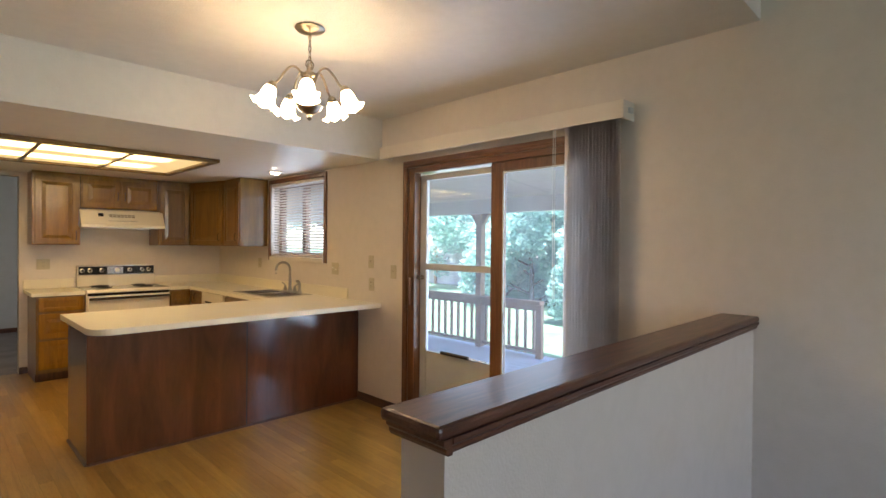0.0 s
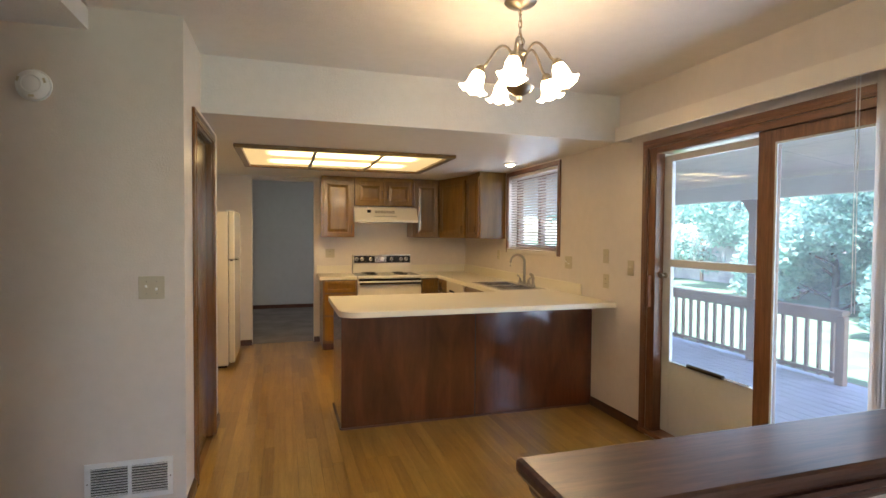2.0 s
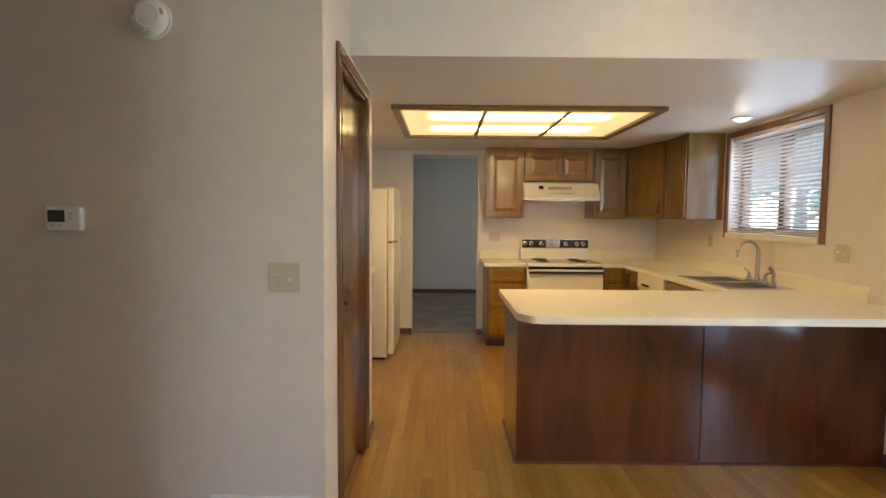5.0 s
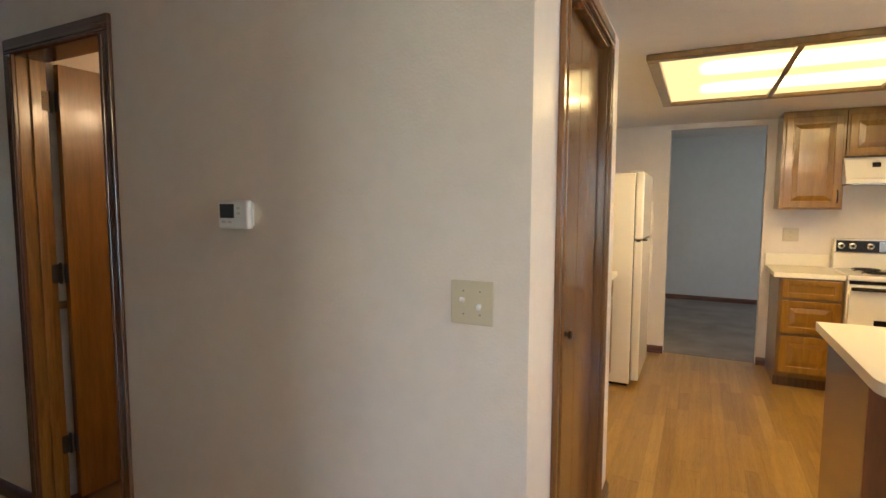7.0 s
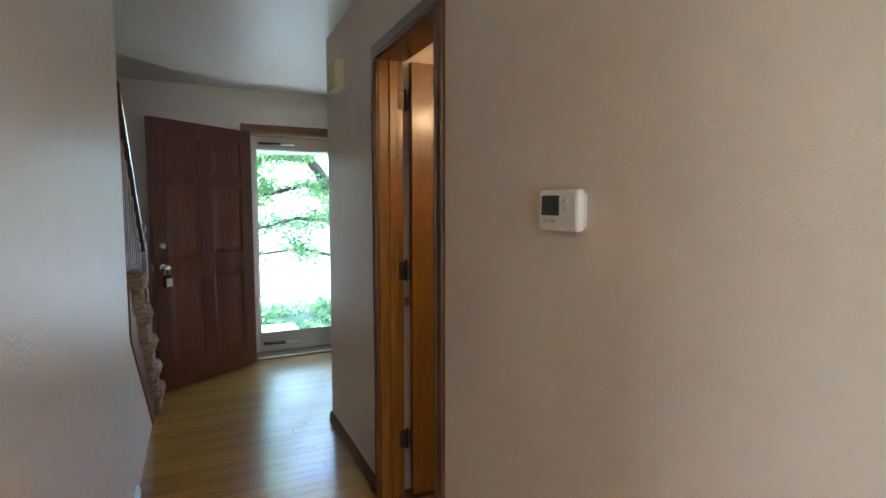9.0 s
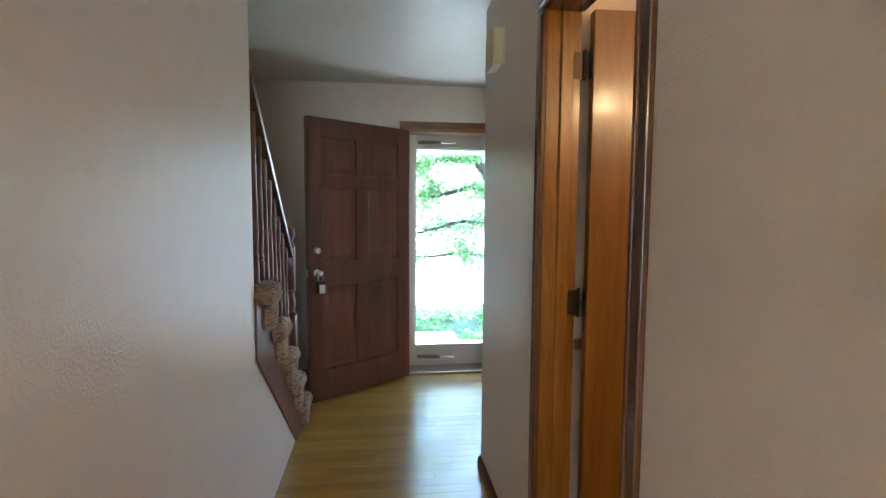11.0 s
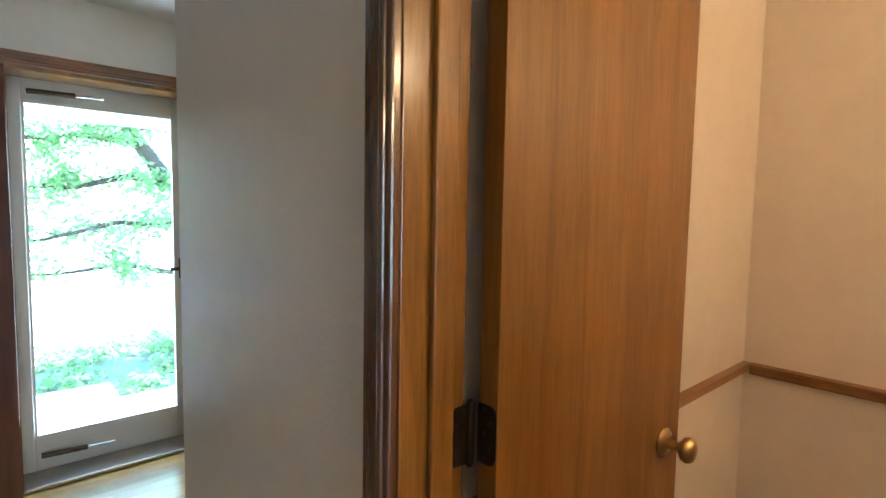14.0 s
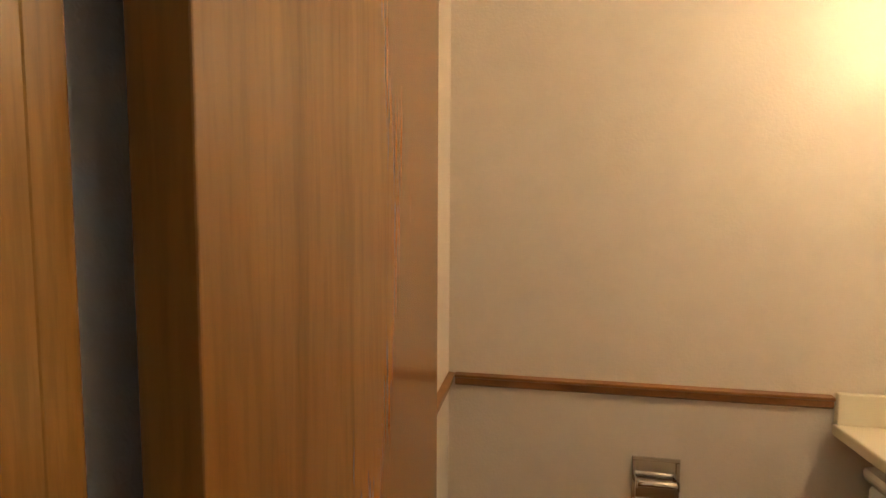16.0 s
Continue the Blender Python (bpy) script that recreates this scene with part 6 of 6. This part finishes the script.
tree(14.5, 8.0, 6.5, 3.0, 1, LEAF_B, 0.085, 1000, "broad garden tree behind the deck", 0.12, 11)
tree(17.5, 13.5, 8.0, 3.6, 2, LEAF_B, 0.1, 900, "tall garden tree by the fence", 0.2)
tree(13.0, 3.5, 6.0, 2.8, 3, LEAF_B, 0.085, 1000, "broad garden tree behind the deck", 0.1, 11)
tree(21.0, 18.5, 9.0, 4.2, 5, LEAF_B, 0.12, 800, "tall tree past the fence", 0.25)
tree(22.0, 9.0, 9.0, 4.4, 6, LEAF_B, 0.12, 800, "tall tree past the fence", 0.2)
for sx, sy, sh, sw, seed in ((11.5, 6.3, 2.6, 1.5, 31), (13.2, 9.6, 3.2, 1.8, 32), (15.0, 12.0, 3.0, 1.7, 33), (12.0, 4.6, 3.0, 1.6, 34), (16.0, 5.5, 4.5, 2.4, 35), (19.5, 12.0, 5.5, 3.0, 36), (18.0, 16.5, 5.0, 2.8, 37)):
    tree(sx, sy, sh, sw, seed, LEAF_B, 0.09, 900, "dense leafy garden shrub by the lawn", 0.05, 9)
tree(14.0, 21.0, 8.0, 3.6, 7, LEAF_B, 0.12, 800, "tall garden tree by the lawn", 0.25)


def maple():
    """The tree before the front door: a leaning trunk and level limbs that reach across the doorway."""
    ox, oy, oz = -9.5, 6.7, -0.42
    t = thing("tree", "maple with dark spreading limbs before the front door", "tree", pose(ox, oy, oz))
    here = lambda pts: [Vector((x - ox, y - oy, z - oz)) for x, y, z in pts]
    bm = tube(here([(-9.5, 6.7, -0.42), (-9.55, 6.3, 0.4), (-9.6, 5.6, 1.2), (-9.55, 5.0, 1.75), (-9.5, 4.6, 2.3), (-9.4, 4.2, 3.0), (-9.2, 3.6, 4.2)]), [0.2, 0.16, 0.13, 0.11, 0.09, 0.06, 0.02], 12)
    rnd = random.Random(11)
    clumps = []
    limbs = [[(-9.55, 5.05, 1.68), (-9.35, 4.5, 1.78), (-9.3, 3.9, 1.6), (-9.25, 3.2, 1.62), (-9.2, 2.2, 1.5)],
             [(-9.5, 4.65, 2.2), (-9.4, 4.1, 2.26), (-9.5, 3.5, 2.18), (-9.4, 2.8, 2.3), (-9.3, 2.0, 2.2)],
             [(-9.6, 5.6, 1.15), (-9.3, 5.0, 0.5), (-9.2, 4.4, 0.66), (-9.2, 3.7, 0.58), (-9.1, 3.0, 0.64)],
             [(-9.6, 5.4, 1.35), (-9.1, 4.9, 1.15), (-8.9, 4.3, 1.2), (-8.8, 3.6, 1.02), (-8.8, 3.0, 0.95)],
             [(-9.45, 4.4, 2.6), (-9.0, 3.9, 2.8), (-8.8, 3.2, 2.75), (-8.7, 2.4, 2.8), (-8.7, 1.8, 2.7)],
             [(-9.5, 4.6, 2.3), (-9.9, 5.2, 2.7), (-10.0, 5.9, 2.9), (-10.1, 6.6, 3.0), (-10.1, 7.4, 3.0)],
             [(-9.3, 4.0, 3.3), (-9.8, 3.4, 3.6), (-10.0, 2.6, 3.7), (-10.0, 1.8, 3.6), (-10.0, 1.2, 3.5)]]
    for pts in limbs:
        tube(here(pts), [0.05, 0.042, 0.03, 0.018, 0.006], 8, bm)
        for a, b in zip(pts, pts[1:]):
            for k in range(6):
                p = Vector(a).lerp(Vector(b), rnd.random())
                e = p + Vector((rnd.uniform(-0.5, 0.5), rnd.uniform(-0.55, 0.3), rnd.uniform(-0.2, 0.24)))
                tube(here([p, p.lerp(e, 0.5) + Vector((0, 0, 0.04)), e]), [0.011, 0.007, 0.003], 5, bm)
                if rnd.random() < (0.95 if p.z > 1.3 else 0.5):
                    clumps.append((e.x - ox, e.y - oy, e.z - oz, rnd.uniform(0.2, 0.38)))
                    clumps.append((0.5 * (e.x + p.x) - ox, 0.5 * (e.y + p.y) - oy, 0.5 * (e.z + p.z) - oz, rnd.uniform(0.15, 0.28)))
    part("trunk", bm, BARK, t, "dark bark", True)
    crown("crown", clumps, 260, 0.044, LEAF_A, t, 12)


maple()
structure("pavement", block((-6.95, 1.6, -0.42, XF - 0.2, 3.88, -0.15), (-6.5, 3.88, -0.42, XF - 0.2, 5.6, -0.152)), CONCRETE, "pale concrete front step", "pavement")
structure("road", block((-45, -60, -0.43, -9.9, 60, -0.40)), CONCRETE, "pale sunlit street", "road")
structure("front_eave", block((-6.2, -3.9, 2.06, XF - 0.2, 11.4, 2.09), (-6.24, -3.9, 2.0, -6.2, 11.4, 2.2), bevel=0.004), ALUM, "white soffit and gutter board over the front step", "eave")


def hedge():
    h = tagged(new("grass_edge"), "low tufts of grass and ground cover by the step", "grass", "", "stuff")
    rnd = random.Random(5)
    crown("tufts", [(rnd.uniform(-9.6, -7.3), rnd.uniform(1.0, 7.0), -0.4, rnd.uniform(0.12, 0.3)) for _ in range(110)], 420, 0.045, LEAF_A, h, 21)


hedge()


# ---- oak strips of the floor ----
def strip_mesh(name, L, w=0.07):
    bm = bmesh.new()
    g, c = 0.0002, 0.0005
    lo = [bm.verts.new(p) for p in ((g, g, -0.013), (w - g, g, -0.013), (w - g, L - g, -0.013), (g, L - g, -0.013))]
    md = [bm.verts.new(p) for p in ((g, g, -c), (w - g, g, -c), (w - g, L - g, -c), (g, L - g, -c))]
    hi = [bm.verts.new(p) for p in ((g + c, g + c, 0), (w - g - c, g + c, 0), (w - g - c, L - g - c, 0), (g + c, L - g - c, 0))]
    for a, b in ((lo, md), (md, hi)):
        for i in range(4):
            k = (i + 1) % 4
            bm.faces.new((a[i], a[k], b[k], b[i]))
    bm.faces.new(hi)
    me = bpy.data.meshes.new(name)
    bm.to_mesh(me)
    bm.free()
    me.materials.append(PLANK)
    return me


def lay_floor():
    rnd = random.Random(3)
    w = 0.07
    lengths = [0.35, 0.5, 0.65, 0.8, 0.95, 1.1]
    meshes = {L: strip_mesh("plank", L) for L in lengths}
    rest_v, rest_f, near = [], [], []
    # stretches of x and the span of y that they cover
    zones = [(XF, XH, 1.2, 5.9), (XH, XSE, YST, YA), (XSE, XP, 1.16, YA), (XP, XE, 1.16, YK + 0.06), (-0.74, XP, 4.84, YK)]
    for x0, x1, y0, y1 in zones:
        n = int((x1 - x0) / w) + 1
        for i in range(n):
            xa = x0 + i * w
            if xa > x1 - 0.004:
                continue
            ww = min(w, x1 - xa)
            y = y0 - rnd.uniform(0, 0.6)
            while y < y1:
                L = rnd.choice(lengths)
                a, b = max(y, y0), min(y + L, y1)
                if b - a > 0.03:
                    near_one = (xa > 0.0 and xa < 1.9 and 1.9 < b and a < 4.4) or (-0.1 < xa < 0.95 and 4.0 < b and a < 7.0)
                    if near_one and len(near) < 298 and ww > w - 0.001 and b - a > L - 0.001:
                        near.append((xa, a, L))
                    else:
                        k = len(rest_v)
                        g, c = 0.0002, 0.0005
                        for z, o in ((-0.013, g), (-c, g), (0.0, g + c)):
                            rest_v += [(xa + o, a + o, z), (xa + ww - o, a + o, z), (xa + ww - o, b - o, z), (xa + o, b - o, z)]
                        for s in (0, 4):
                            for q in range(4):
                                rest_f.append((k + s + q, k + s + (q + 1) % 4, k + s + 4 + (q + 1) % 4, k + s + 4 + q))
                        rest_f.append((k + 8, k + 9, k + 10, k + 11))
                y += L
    for xa, a, L in near:
        o = new("plank", meshes[L])
        o.parent, o.location = floor_main, (xa, a, 0)
    me = bpy.data.meshes.new("plank_field")
    me.from_pydata(rest_v, [], rest_f)
    me.materials.append(PLANK_FIELD)
    o = new("plank_field", me)
    o.parent = floor_main
    tagged(o, "honey-coloured oak floor strips", "", "", "stuff")


def field_material():
    """The strip material, varied strip by strip within one mesh."""
    m = PLANK.copy()
    m.name = "oak_floor_field"
    nt = m.node_tree
    geo = nt.nodes.new("ShaderNodeNewGeometry")
    info = next(n for n in nt.nodes if n.bl_idname == "ShaderNodeObjectInfo")
    for l in list(info.outputs["Random"].links):
        nt.links.new(geo.outputs["Random Per Island"], l.to_socket)
    return m


PLANK_FIELD = field_material()
lay_floor()
